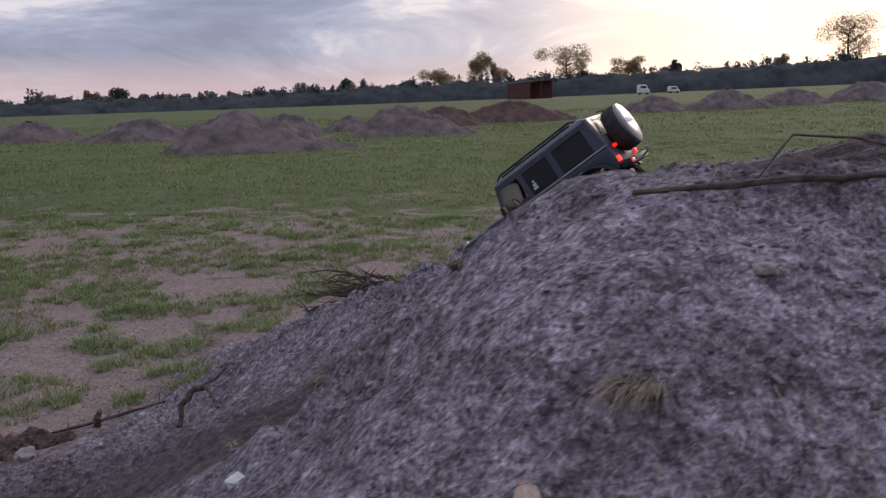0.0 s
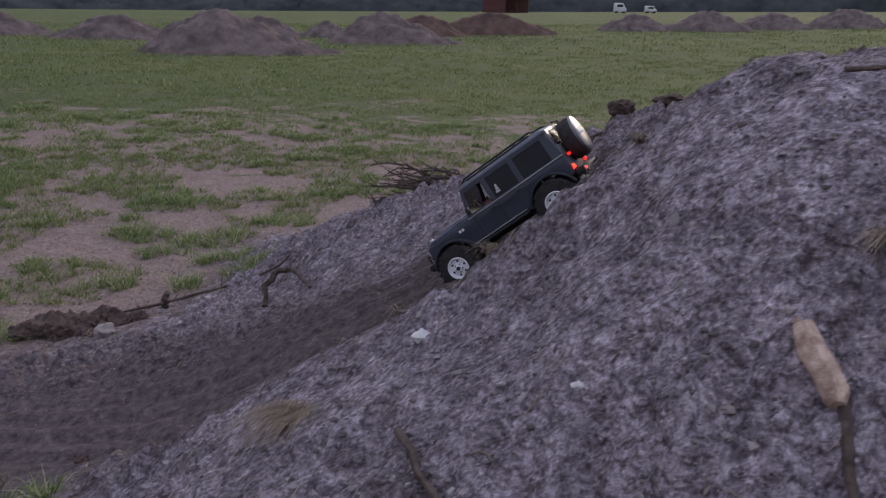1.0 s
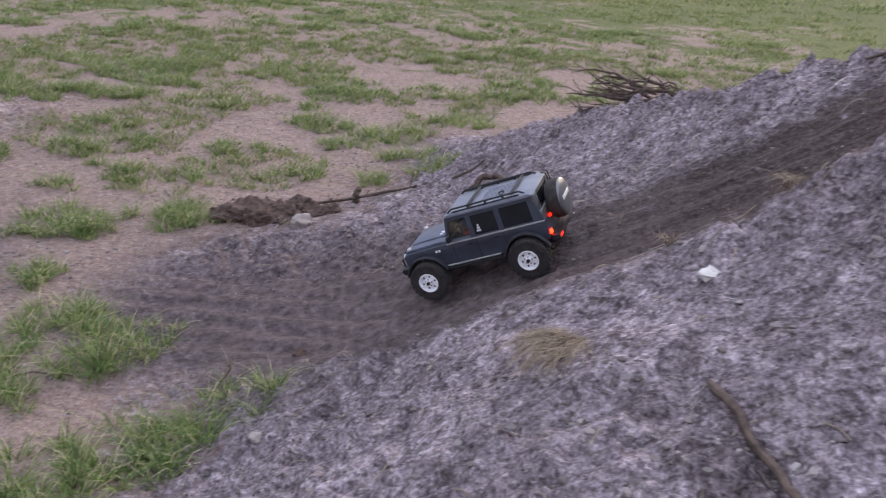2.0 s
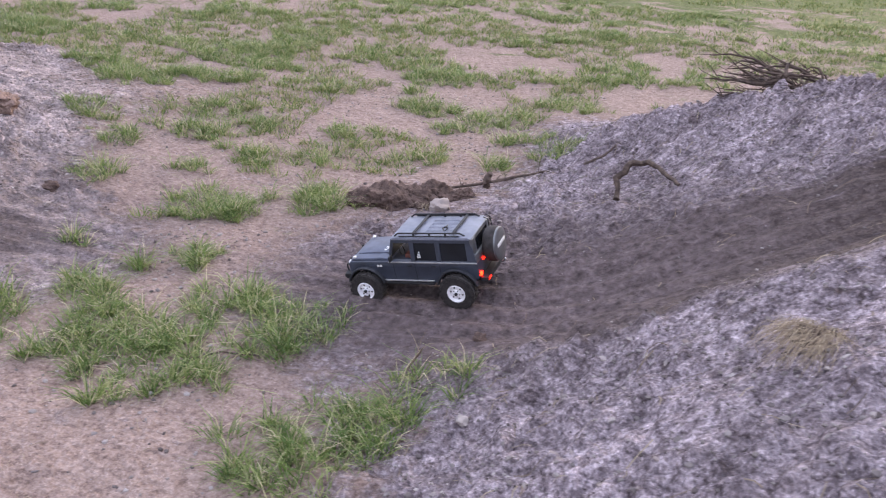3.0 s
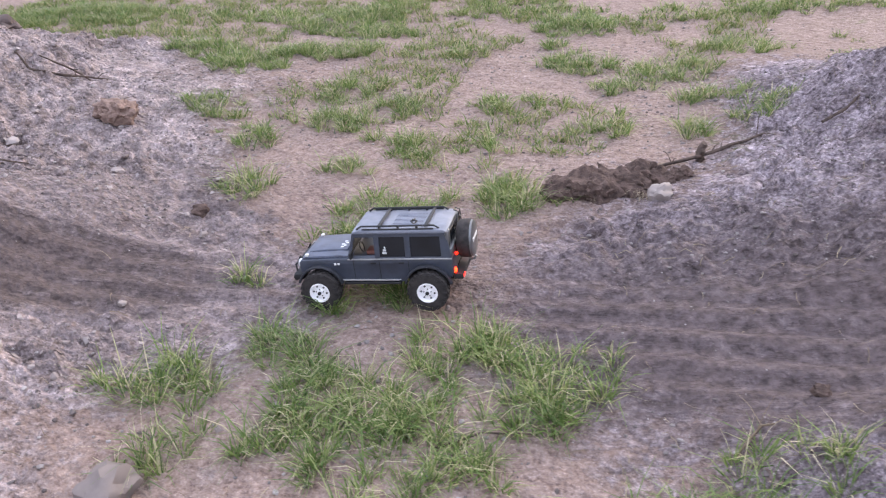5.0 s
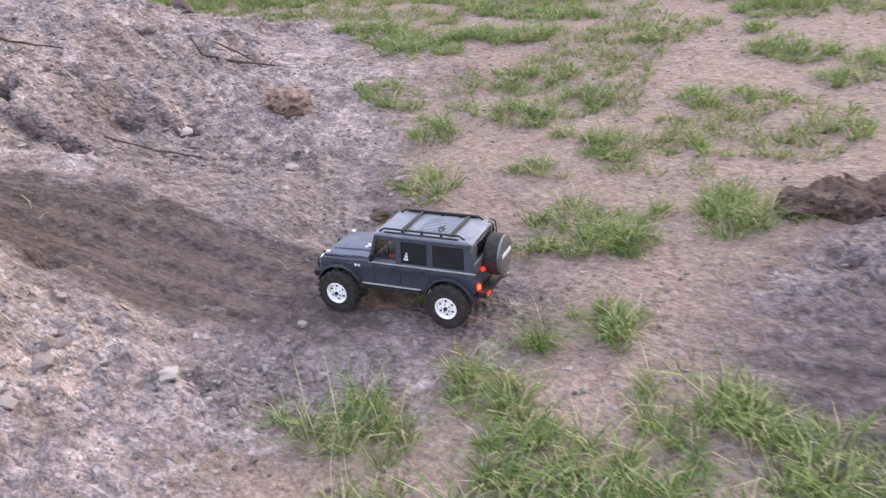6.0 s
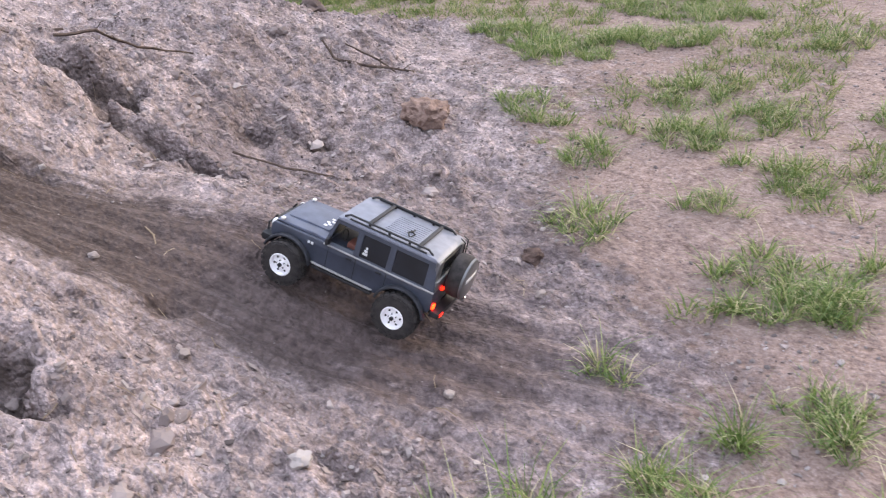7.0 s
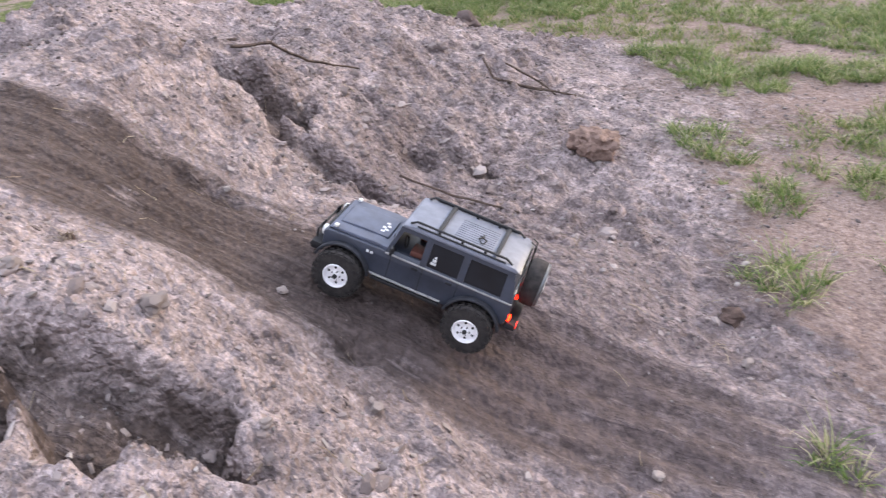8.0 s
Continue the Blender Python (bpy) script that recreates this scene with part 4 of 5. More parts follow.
def build_woods():
    """The long wood on the horizon: overlapping crowns of leaf clumps."""
    rnd = random.Random(5)
    verts, faces = [], []
    az = -62.0
    while az < 60:
        dist = rnd.uniform(385, 415)
        x, y = dist * math.sin(radians(az)), dist * math.cos(radians(az))
        z = float(land(x, y))
        side = min(max((az + 36) / 54, 0), 1.3)
        h = (6.5 + 6.0 * side) * rnd.uniform(0.85, 1.12) + (3.0 if rnd.random() < 0.06 else 0)
        w = rnd.uniform(4.5, 9.0)
        v, f = crown_leaves(rnd, x, y, z + h * 0.45, w * 0.55, h * 0.55, 380, 0.75, 0.15)
        k = len(verts)
        verts += v
        faces += [tuple(i + k for i in q) for q in f]
        # undergrowth closes the foot
        v, f = crown_leaves(rnd, x, y, z + h * 0.2, w * 0.8, h * 0.32, 60, 2.0, 0.0)
        k = len(verts)
        verts += v
        faces += [tuple(i + k for i in q) for q in f]
        az += rnd.uniform(0.28, 0.55)
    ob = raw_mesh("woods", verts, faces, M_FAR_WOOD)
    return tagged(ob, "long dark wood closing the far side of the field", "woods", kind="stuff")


build_woods()


def build_ridge():
    """The wooded rise behind the trees."""
    xs = np.radians(np.linspace(-66, 64, 620))
    rows = []
    rnd = np.random.RandomState(3)
    bumps = np.convolve(rnd.uniform(-1, 1, 660), np.ones(9) / 9, "same")[:620] * 2.2 + rnd.uniform(-0.45, 0.45, 620)
    side = np.clip((np.degrees(xs) + 36) / 54, 0, 1.3)
    for r in range(12):
        u = r / 11
        d = 366 + 26 * u + rnd.uniform(-1.2, 1.2, len(xs))
        x, y = d * np.sin(xs), d * np.cos(xs)
        z = land(x, y) - 0.6 + math.sin(u * math.pi / 2) ** 0.8 * (5.2 + 5.4 * side + bumps) + (rnd.uniform(-0.5, 0.5, len(xs)) if 0 < r else 0)
        rows.append(np.stack([x, y, z], -1))
    verts = np.concatenate(rows)
    n = len(xs)
    faces = [(r * n + i, r * n + i + 1, (r + 1) * n + i + 1, (r + 1) * n + i) for r in range(11) for i in range(n - 1)]
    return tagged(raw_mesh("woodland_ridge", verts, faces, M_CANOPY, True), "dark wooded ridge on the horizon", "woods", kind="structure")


build_ridge()


def build_heap(x, y, long, deep, high, peak, mat, seed, label):
    """A tipped heap of earth; peak: where its top lies along it, from -1 to 1."""
    u = np.linspace(-1.15, 1.15, 56)
    v = np.linspace(-1.15, 1.15, 34)
    gu, gv = np.meshgrid(u, v)
    q = gu - peak * 0.45 * (1 - gu ** 2)
    d = np.sqrt(q ** 2 + gv ** 2) + 0.10 * wave(gu * 3 + seed * 7, gv * 3, 0.6, seed)
    z = high * np.clip(1.05 - d ** 1.25, -0.12, 1)
    z = z + high * 0.06 * wave(gu * long, gv * deep, 0.5, seed + 1) + high * 0.05 * wave(gu * long, gv * deep, 0.22, seed + 2)
    ang = math.atan2(-x, y)
    c, s = math.cos(ang), math.sin(ang)
    lx, ly = gu * long / 2, gv * deep / 2
    wx, wy = x + lx * c - ly * s, y + lx * s + ly * c
    base = land(wx, wy)
    verts = np.stack([lx * c - ly * s, lx * s + ly * c, z + base - float(land(x, y))], -1).reshape(-1, 3)
    n, m = len(u), len(v)
    idx = np.arange(n * m).reshape(m, n)
    faces = np.stack([idx[:-1, :-1], idx[:-1, 1:], idx[1:, 1:], idx[1:, :-1]], -1).reshape(-1, 4)
    ob = raw_mesh("earth_mound", verts, faces, mat, True)
    ob.location = (x, y, float(land(x, y)))
    return tagged(ob, label, "earth heap", "heaps across the field")


HEAPS = (
    (-26.8, 39.7, 5.4, 3.0, 1.05, 0.0, 0), (-20.5, 38.8, 5.4, 3.0, 1.10, 0.1, 0), (-11.0, 29.6, 6.6, 4.2, 1.45, -0.55, 0),
    (-15.6, 46.2, 4.8, 3.0, 1.10, -0.1, 0), (-12.0, 46.5, 3.0, 2.4, 0.85, 0.0, 0), (-7.5, 41.6, 6.2, 3.6, 1.42, -0.45, 0), (-7.2, 50.5, 5.0, 3.0, 1.2, 0.0, 1),
    (-3.6, 54.3, 8.2, 3.2, 1.30, 0.1, 1), (6.1, 61.8, 4.9, 3.0, 1.15, 0.0, 0), (10.9, 61.7, 6.2, 3.2, 1.30, 0.2, 0),
    (16.1, 64.6, 5.6, 3.0, 1.15, 0.0, 0), (21.6, 66.2, 6.4, 3.2, 1.35, 0.2, 0), (27.5, 67.0, 6.0, 3.2, 1.3, 0.0, 0),
)
for i, (x, y, long, deep, high, peak, red) in enumerate(HEAPS):
    build_heap(x, y, long, deep, high, peak, M_HEAP_RED if red else M_HEAP, 20 + i, "reddish heap of dug earth on the grass" if red else "grey-brown heap of dug earth on the grass")


def build_shed(x, y, long, high, turn):
    shed = tagged(new("open_shed"), "dark red open-fronted field shed with a sloping roof", "shed")
    shed.matrix_basis = pose(x, y, float(land(x, y)), 0, 0, turn)
    bm = bmesh.new()
    prism(bm, [(-long / 2 - 0.6, high * 0.72), (-long / 2 - 0.6, high * 0.77), (long / 2 + 0.6, high * 1.02), (long / 2 + 0.6, high * 0.97)], -3.2, 3.2)
    part("roof", bm, M_BARN_ROOF, shed, "rusty sheet roof")
    bm = bmesh.new()
    prism(bm, [(-long / 2, 0), (-long / 2, high * 0.72), (long / 2, high * 0.96), (long / 2, 0)], 2.8, 3.0)
    part("back_wall", bm, M_BARN, shed, "dark red boarded wall")
    bm = bmesh.new()
    prism(bm, [(-long / 2, 0), (-long / 2, high * 0.72), (0.0, high * 0.84), (0.0, 0)], -3.0, -2.85)
    part("front_wall", bm, M_BARN, shed, "dark red boarded wall")
    for k in range(5):
        bm = bmesh.new()
        px = -long / 2 + long * k / 4
        box(bm, px - 0.12, px + 0.12, -3.05, -2.8, 0, high * (0.73 + 0.06 * k), 0.02)
        part("post", bm, M_BARN, shed)


build_shed(-11.5, 279.8, 14.3, 6.3, 2)


def build_van(name, x, y, long, high, label):
    van = tagged(new(name), label, "vehicle")
    van.matrix_basis = pose(x, y, float(land(x, y)), 0, 0, 8)
    bm = bmesh.new()
    prism(bm, [(-long / 2, 0.45), (-long / 2, high * 0.9), (-long * 0.42, high), (long * 0.2, high), (long * 0.34, high * 0.6), (long / 2, high * 0.5), (long / 2, 0.45)], -0.9, 0.9, 0.08)
    part("body", bm, M_VAN, van, "white sheet-metal body")
    bm = bmesh.new()
    box(bm, -long * 0.3, long * 0.2, -0.92, -0.88, high * 0.62, high * 0.86, 0.01)
    part("window_band", bm, M_PANE, van, "dark windows")
    for px in (-long * 0.3, long * 0.3):
        for py in (-0.8, 0.8):
            bm = bmesh.new()
            disc_stack(bm, [(0.34, -0.1), (0.34, 0.1)], 14, Matrix.Translation((px, py, 0.34)))
            part("wheel", bm, M_RUBBER, van)


build_van("caravan", 23.6, 269.0, 3.6, 3.0, "white caravan parked at the wood's edge")
build_van("parked_car", 32.6, 268.0, 3.4, 2.1, "white car parked at the wood's edge")


# ---- grass ----
def blades(name, spots, mat, seed, label, kind="stuff"):
    """Many bent blades. Spots: x, y, radius, blades, height, width."""
    rng = np.random.RandomState(seed)
    s = np.array(spots, float)
    n = s[:, 3].astype(int)
    i = np.repeat(np.arange(len(s)), n)
    m = len(i)
    a, d = rng.uniform(0, 2 * np.pi, m), s[i, 2] * np.sqrt(rng.uniform(0, 1, m)) * rng.uniform(0.3, 1.0, m)
    bx, by = s[i, 0] + np.cos(a) * d, s[i, 1] + np.sin(a) * d
    bz = surface(bx, by) - 0.004
    h = s[i, 4] * rng.uniform(0.35, 1.1, m)
    w = s[i, 5] * rng.uniform(0.6, 1.2, m)
    lean = h * rng.uniform(0.4, 2.1, m)
    la = a + rng.normal(0, 0.8, m)
    dx, dy = np.cos(la), np.sin(la)
    f = rng.uniform(0, 2 * np.pi, m)
    px, py = np.cos(f) * w, np.sin(f) * w
    v = np.empty((m, 5, 3))
    v[:, 0] = np.stack([bx - px, by - py, bz], -1)
    v[:, 1] = np.stack([bx + px, by + py, bz], -1)
    v[:, 2] = np.stack([bx + dx * lean * 0.35 - px * 0.8, by + dy * lean * 0.35 - py * 0.8, bz + h * 0.62], -1)
    v[:, 3] = np.stack([bx + dx * lean * 0.35 + px * 0.8, by + dy * lean * 0.35 + py * 0.8, bz + h * 0.62], -1)
    v[:, 4] = np.stack([bx + dx * lean, by + dy * lean, bz + h * (0.92 - 0.25 * rng.uniform(0, 1, m))], -1)
    k = np.arange(m)[:, None] * 5
    faces = np.stack([k + [0, 1, 3], k + [0, 3, 2], k + [2, 3, 4]], 1).reshape(-1, 3)
    return tagged(raw_mesh(name, v.reshape(-1, 3), faces, mat), label, "grass", kind=kind)


# tufts that stand by themselves: x, y, radius
TUFTS = (
    (-2.98, 1.84, 0.11), (-2.75, 1.66, 0.16), (-2.48, 1.59, 0.16), (-2.38, 1.83, 0.14), (-2.24, 1.94, 0.11), (-2.56, 1.99, 0.14), (-1.77, 1.64, 0.11),
    (-1.92, 1.42, 0.16), (-2.10, 1.32, 0.12), (-2.88, 2.27, 0.10), (-2.78, 2.95, 0.17), (-3.12, 2.63, 0.12), (-2.66, 1.76, 0.13), (-1.80, 1.50, 0.12),
    (-3.17, 1.57, 0.11), (-3.13, 1.37, 0.09), (-2.89, 1.47, 0.06), (-2.62, 1.52, 0.14), (-2.85, 1.58, 0.09), (-2.45, 1.97, 0.10), (-2.87, 1.71, 0.12),
    (-3.34, 1.55, 0.07), (-3.08, 1.86, 0.09), (-2.30, 1.80, 0.10), (-2.98, 2.70, 0.09), (-3.28, 1.70, 0.06), (-1.98, 1.28, 0.12), (-2.62, 1.38, 0.08),
    (-4.09, 3.28, 0.13), (-3.79, 2.82, 0.10), (-3.73, 2.70, 0.06), (-3.86, 3.58, 0.12), (-4.47, 3.60, 0.13), (-4.36, 3.48, 0.08), (-4.79, 4.36, 0.22),
    (-5.16, 4.58, 0.20), (-5.40, 4.62, 0.15), (-4.81, 5.50, 0.30), (-4.62, 4.70, 0.24), (-4.30, 4.85, 0.18), (-3.37, 2.18, 0.035), (-3.14, 2.62, 0.13),
    (-3.24, 2.78, 0.11), (-3.02, 2.80, 0.09), (-3.48, 3.08, 0.10), (-3.72, 3.62, 0.13), (-2.83, 2.20, 0.09), (-3.02, 2.10, 0.05), (-3.61, 3.92, 0.12),
    (-4.01, 4.03, 0.15), (-3.50, 3.45, 0.07), (-3.30, 3.38, 0.10), (-2.95, 4.84, 0.20), (-2.40, 4.74, 0.20), (-4.73, 5.90, 0.28), (-3.10, 4.05, 0.14),
    (-2.15, 4.27, 0.13), (-2.10, 5.32, 0.18), (-3.15, 5.70, 0.24), (-4.40, 5.35, 0.22), (-2.60, 4.45, 0.13), (-3.00, 3.45, 0.10), (-2.55, 3.75, 0.12),
    (-2.20, 3.80, 0.10), (-1.95, 4.00, 0.12), (-8.10, 5.20, 0.35), (-7.25, 5.50, 0.35), (-7.65, 5.35, 0.30), (-6.80, 5.65, 0.30), (-8.80, 5.00, 0.35), (-9.4, 4.8, 0.4),
)


def build_grass():
    rnd = random.Random(11)
    near = []
    for x, y, r in TUFTS:
        k = max(4, int(r * r * 880))
        for _ in range(k):
            a, d = rnd.uniform(0, 6.28), r * math.sqrt(rnd.random())
            near.append((x + math.cos(a) * d * 1.25, y + math.sin(a) * d, rnd.uniform(0.02, 0.05), rnd.randint(24, 42), rnd.uniform(0.045, 0.125) * (1.1 - 0.45 * d / r), 0.0019))
    # bigger tufts here and there out in the field
    for _ in range(150):
        x, y = rnd.uniform(-8.5, 0.6), rnd.uniform(4.6, 11.5)
        if float(soil_mask(np.array([x]), np.array([y]))[0]) > 0.2:
            continue
        r = rnd.uniform(0.08, 0.26)
        for _ in range(int(r * r * 420) + 3):
            a, d = rnd.uniform(0, 6.28), r * math.sqrt(rnd.random())
            near.append((x + math.cos(a) * d * 1.5, y + math.sin(a) * d, rnd.uniform(0.03, 0.06), rnd.randint(20, 34), rnd.uniform(0.05, 0.12) * (1.1 - 0.45 * d / r), 0.0026))
    blades("grass_tufts", near, M_GRASS, 1, "fresh green grass tufts growing from the sandy soil")
    # loose grass over the field, thicker farther off
    xs = np.random.RandomState(2)
    spots = []
    for lo, hi, step, count, tall, wide, spread in ((2.2, 9.0, 110, 22, 0.066, 0.0024, 0.055), (9.0, 16.0, 26, 14, 0.07, 0.0042, 0.13), (16.0, 34.0, 8, 14, 0.10, 0.0085, 0.30), (34.0, 80.0, 1.5, 12, 0.14, 0.020, 0.7)):
        area = (hi - lo) * (hi + lo) * 0.72
        n = int(area * step)
        ang = xs.uniform(-1.02, 0.42, n)
        rad = np.sqrt(xs.uniform(lo * lo, hi * hi, n))
        x, y = rad * np.sin(ang) - 1.2, rad * np.cos(ang)
        cover = 0.55 * wave(x, y, 0.75, 31) + 0.45 * wave(x, y, 0.30, 32) + 0.3 * wave(x, y, 2.3, 33)
        keep = (cover + np.clip((rad - 4.4) * 0.16, -0.25, 0.50) > 0.22) & (soil_mask(x, y) < 0.35)
        for px, py in zip(x[keep], y[keep]):
            spots.append((px, py, spread, count, tall * xs.uniform(0.6, 1.3), wide))
    blades("field_grass", spots, M_TURF, 3, "thin olive grass spreading over the field")


build_grass()


# ---- crumbs, clods and straws on the banks ----
def crumbs(name, x, y, size, mat, seed, label, sink=0.3, fine=1):
    rng = np.random.RandomState(seed)
    bm = bmesh.new()
    bmesh.ops.create_icosphere(bm, subdivisions=fine, radius=1.0)
    base = np.array([v.co[:] for v in bm.verts])
    tri = np.array([[v.index for v in f.verts] for f in bm.faces])
    bm.free()
    m, k = len(x), len(base)
    shape = base[None] * (1 + rng.uniform(-0.32, 0.32, (m, k, 1)) * (1 if fine == 1 else 0.6))
    if fine > 1:
        turned = rng.normal(0, 1, (m, 3, 3))
        for j in range(3):
            shape = shape * (1 + 0.16 * np.sin(2.4 * np.einsum("mc,kc->mk", turned[:, j], base) + j))[..., None]
    stretch = rng.uniform(0.55, 1.25, (m, 1, 3)) * np.array([1.15, 1.0, 0.72])
    a = rng.uniform(0, 2 * np.pi, m)
    shape = shape * stretch * size[:, None, None]
    c, s = np.cos(a)[:, None], np.sin(a)[:, None]
    v = np.empty_like(shape)
    v[..., 0], v[..., 1], v[..., 2] = shape[..., 0] * c - shape[..., 1] * s, shape[..., 0] * s + shape[..., 1] * c, shape[..., 2]
    z = surface(x, y) + size * (0.5 - sink)
    v += np.stack([x, y, z], -1)[:, None]
    faces = (tri[None] + (np.arange(m) * k)[:, None, None]).reshape(-1, 3)
    return tagged(raw_mesh(name, v.reshape(-1, 3), faces, mat), label, "soil", kind="stuff")


def build_crumbs():
    rng = np.random.RandomState(8)
    n = 52000
    x, y = rng.uniform(-6.8, 1.2, n), rng.uniform(0.8, 4.6, n)
    soil = soil_mask(x, y)
    rut = in_track(x, y, 0.34)
    keep = (soil > 0.5) & (rng.uniform(0, 1, n) > 0.80 * rut) & (wave(x, y, 0.22, 41) + rng.uniform(-0.6, 0.9, n) > 0)
    x, y = x[keep], y[keep]
    size = 0.0026 + 0.0060 * rng.power(0.30, len(x))
    size *= 1 - 0.45 * in_track(x, y, 0.34)
    crumbs("earth_crumbs", x, y, size, M_CLOD, 9, "dry grey crumbs of earth strewn over the banks")
    n = 5200
    x, y = rng.uniform(-6.6, 1.0, n), rng.uniform(0.9, 4.4, n)
    keep = (soil_mask(x, y) > 0.6) & (in_track(x, y, 0.36) < 0.2) & (wave(x, y, 0.3, 43) + rng.uniform(-0.5, 0.5, n) > 0.05)
    x, y = x[keep], y[keep]
    crumbs("small_clods", x, y, (0.007 + 0.017 * rng.power(0.30, len(x))) * np.where(x > -2, 0.5, 0.75), M_CLOD_WARM, 19, "dry clods of grey earth lying on the banks", 0.55)
    n = 900
    x = np.concatenate([rng.uniform(-6.2, -4.3, n), rng.uniform(-4.9, -3.8, 160)])
    y = np.concatenate([rng.uniform(1.9, 3.6, n), rng.uniform(1.0, 1.55, 160)])
    keep = (soil_mask(x, y) > 0.6) & (in_track(x, y, 0.34) < 0.15) & (wave(x, y, 0.35, 47) + rng.uniform(-0.4, 0.4, len(x)) > 0.1)
    x, y = x[keep], y[keep]
    crumbs("bank_clods", x, y, 0.008 + 0.020 * rng.power(0.35, len(x)), M_CLOD_WARM, 29, "dry lumps of brown-grey earth on the western bank", 0.80, 2)
    n = 16000
    x, y = rng.uniform(-5.2, -1.4, n), rng.uniform(0.9, 6.0, n)
    keep = (soil_mask(x, y) < 0.75) & (wave(x, y, 0.5, 44) + rng.uniform(-0.7, 0.8, n) > 0)
    x, y = x[keep], y[keep]
    crumbs("field_crumbs", x, y, 0.002 + 0.007 * rng.power(0.25, len(x)), M_CLOD, 10, "small stones and crumbs on the sandy soil")


build_crumbs()


def flakes(name, x, y, size, mat, seed, label):
    """Tilted, broken pieces of dried crust, half sunk in the earth."""
    rng = np.random.RandomState(seed)
    m = len(x)
    corner = np.array([(a, b, c) for c in (-1, 1) for b in (-1, 1) for a in (-1, 1)], float)
    quad = np.array([(0, 2, 3, 1), (4, 5, 7, 6), (0, 1, 5, 4), (2, 6, 7, 3), (0, 4, 6, 2), (1, 3, 7, 5)])
    v = corner[None] * (1 + rng.uniform(-0.42, 0.30, (m, 8, 3)))
    v[:, 4:, :2] *= 0.78
    v = v * (rng.uniform(0.6, 1.25, (m, 1, 3)) * np.array([1.0, 0.75, 0.34])) * size[:, None, None]
    a, tip = rng.uniform(0, 2 * np.pi, m), rng.normal(0, 0.16, (m, 2))
    v[..., 2] += v[..., 0] * tip[:, :1] + v[..., 1] * tip[:, 1:]
    c, s = np.cos(a)[:, None], np.sin(a)[:, None]
    e = 0.012
    gx, gy = (surface(x + e, y) - surface(x - e, y)) / (2 * e), (surface(x, y + e) - surface(x, y - e)) / (2 * e)
    gx, gy = np.clip(gx, -1, 1), np.clip(gy, -1, 1)
    w = np.empty_like(v)
    w[..., 0], w[..., 1] = v[..., 0] * c - v[..., 1] * s, v[..., 0] * s + v[..., 1] * c
    w[..., 2] = v[..., 2] + w[..., 0] * gx[:, None] + w[..., 1] * gy[:, None]
    w += np.stack([x, y, surface(x, y) + size * 0.04], -1)[:, None]
    faces = (quad[None] + (np.arange(m) * 8)[:, None, None]).reshape(-1, 4)
    return tagged(raw_mesh(name, w.reshape(-1, 3), faces, mat), label, "soil", kind="stuff")


def build_flakes():
    rng = np.random.RandomState(51)
    n = 15000
    x, y = rng.uniform(-6.4, -3.4, n), rng.uniform(0.85, 4.2, n)
    near = np.clip(1.5 - np.hypot(x + 4.1, y - 1.4) / 1.6, 0.25, 1.0)
    keep = (soil_mask(x, y) > 0.55) & (in_track(x, y, 0.25) < 0.3) & (wave(x, y, 0.28, 53) * 0.7 + rng.uniform(-0.6, 0.6, n) + near - 0.62 > 0)
    x, y = x[keep], y[keep]
    flakes("crust_flakes", x, y, 0.0025 + 0.0080 * rng.power(0.30, len(x)), M_CLOD_WARM, 52, "broken flakes of dried brown crust on the bank")
    n = 11000
    x, y = rng.uniform(-1.7, 0.8, n), rng.uniform(0.8, 3.6, n)
    keep = (soil_mask(x, y) > 0.55) & (in_track(x, y, 0.32) < 0.3) & (wave(x, y, 0.22, 54) * 0.8 + rng.uniform(-0.7, 0.7, n) > 0.1)
    x, y = x[keep], y[keep]
    flakes("grey_crust_flakes", x, y, 0.002 + 0.0055 * rng.power(0.30, len(x)), M_CLOD, 55, "small broken flakes of grey crust on the bank")
    n = 3200
    x, y = rng.uniform(-4.4, -2.9, n), rng.uniform(1.5, 3.2, n)
    keep = (wave(x, y, 0.3, 56) + rng.uniform(-0.8, 0.8, n) > 0.15) & (in_track(x, y, 0.24) * (x < -3.4) < 0.3)
    x, y = x[keep], y[keep]
    flakes("scattered_crumbs", x, y, 0.002 + 0.008 * rng.power(0.28, len(x)), M_CLOD_WARM, 57, "loose brown crumbs between the track and the grass")


build_flakes()


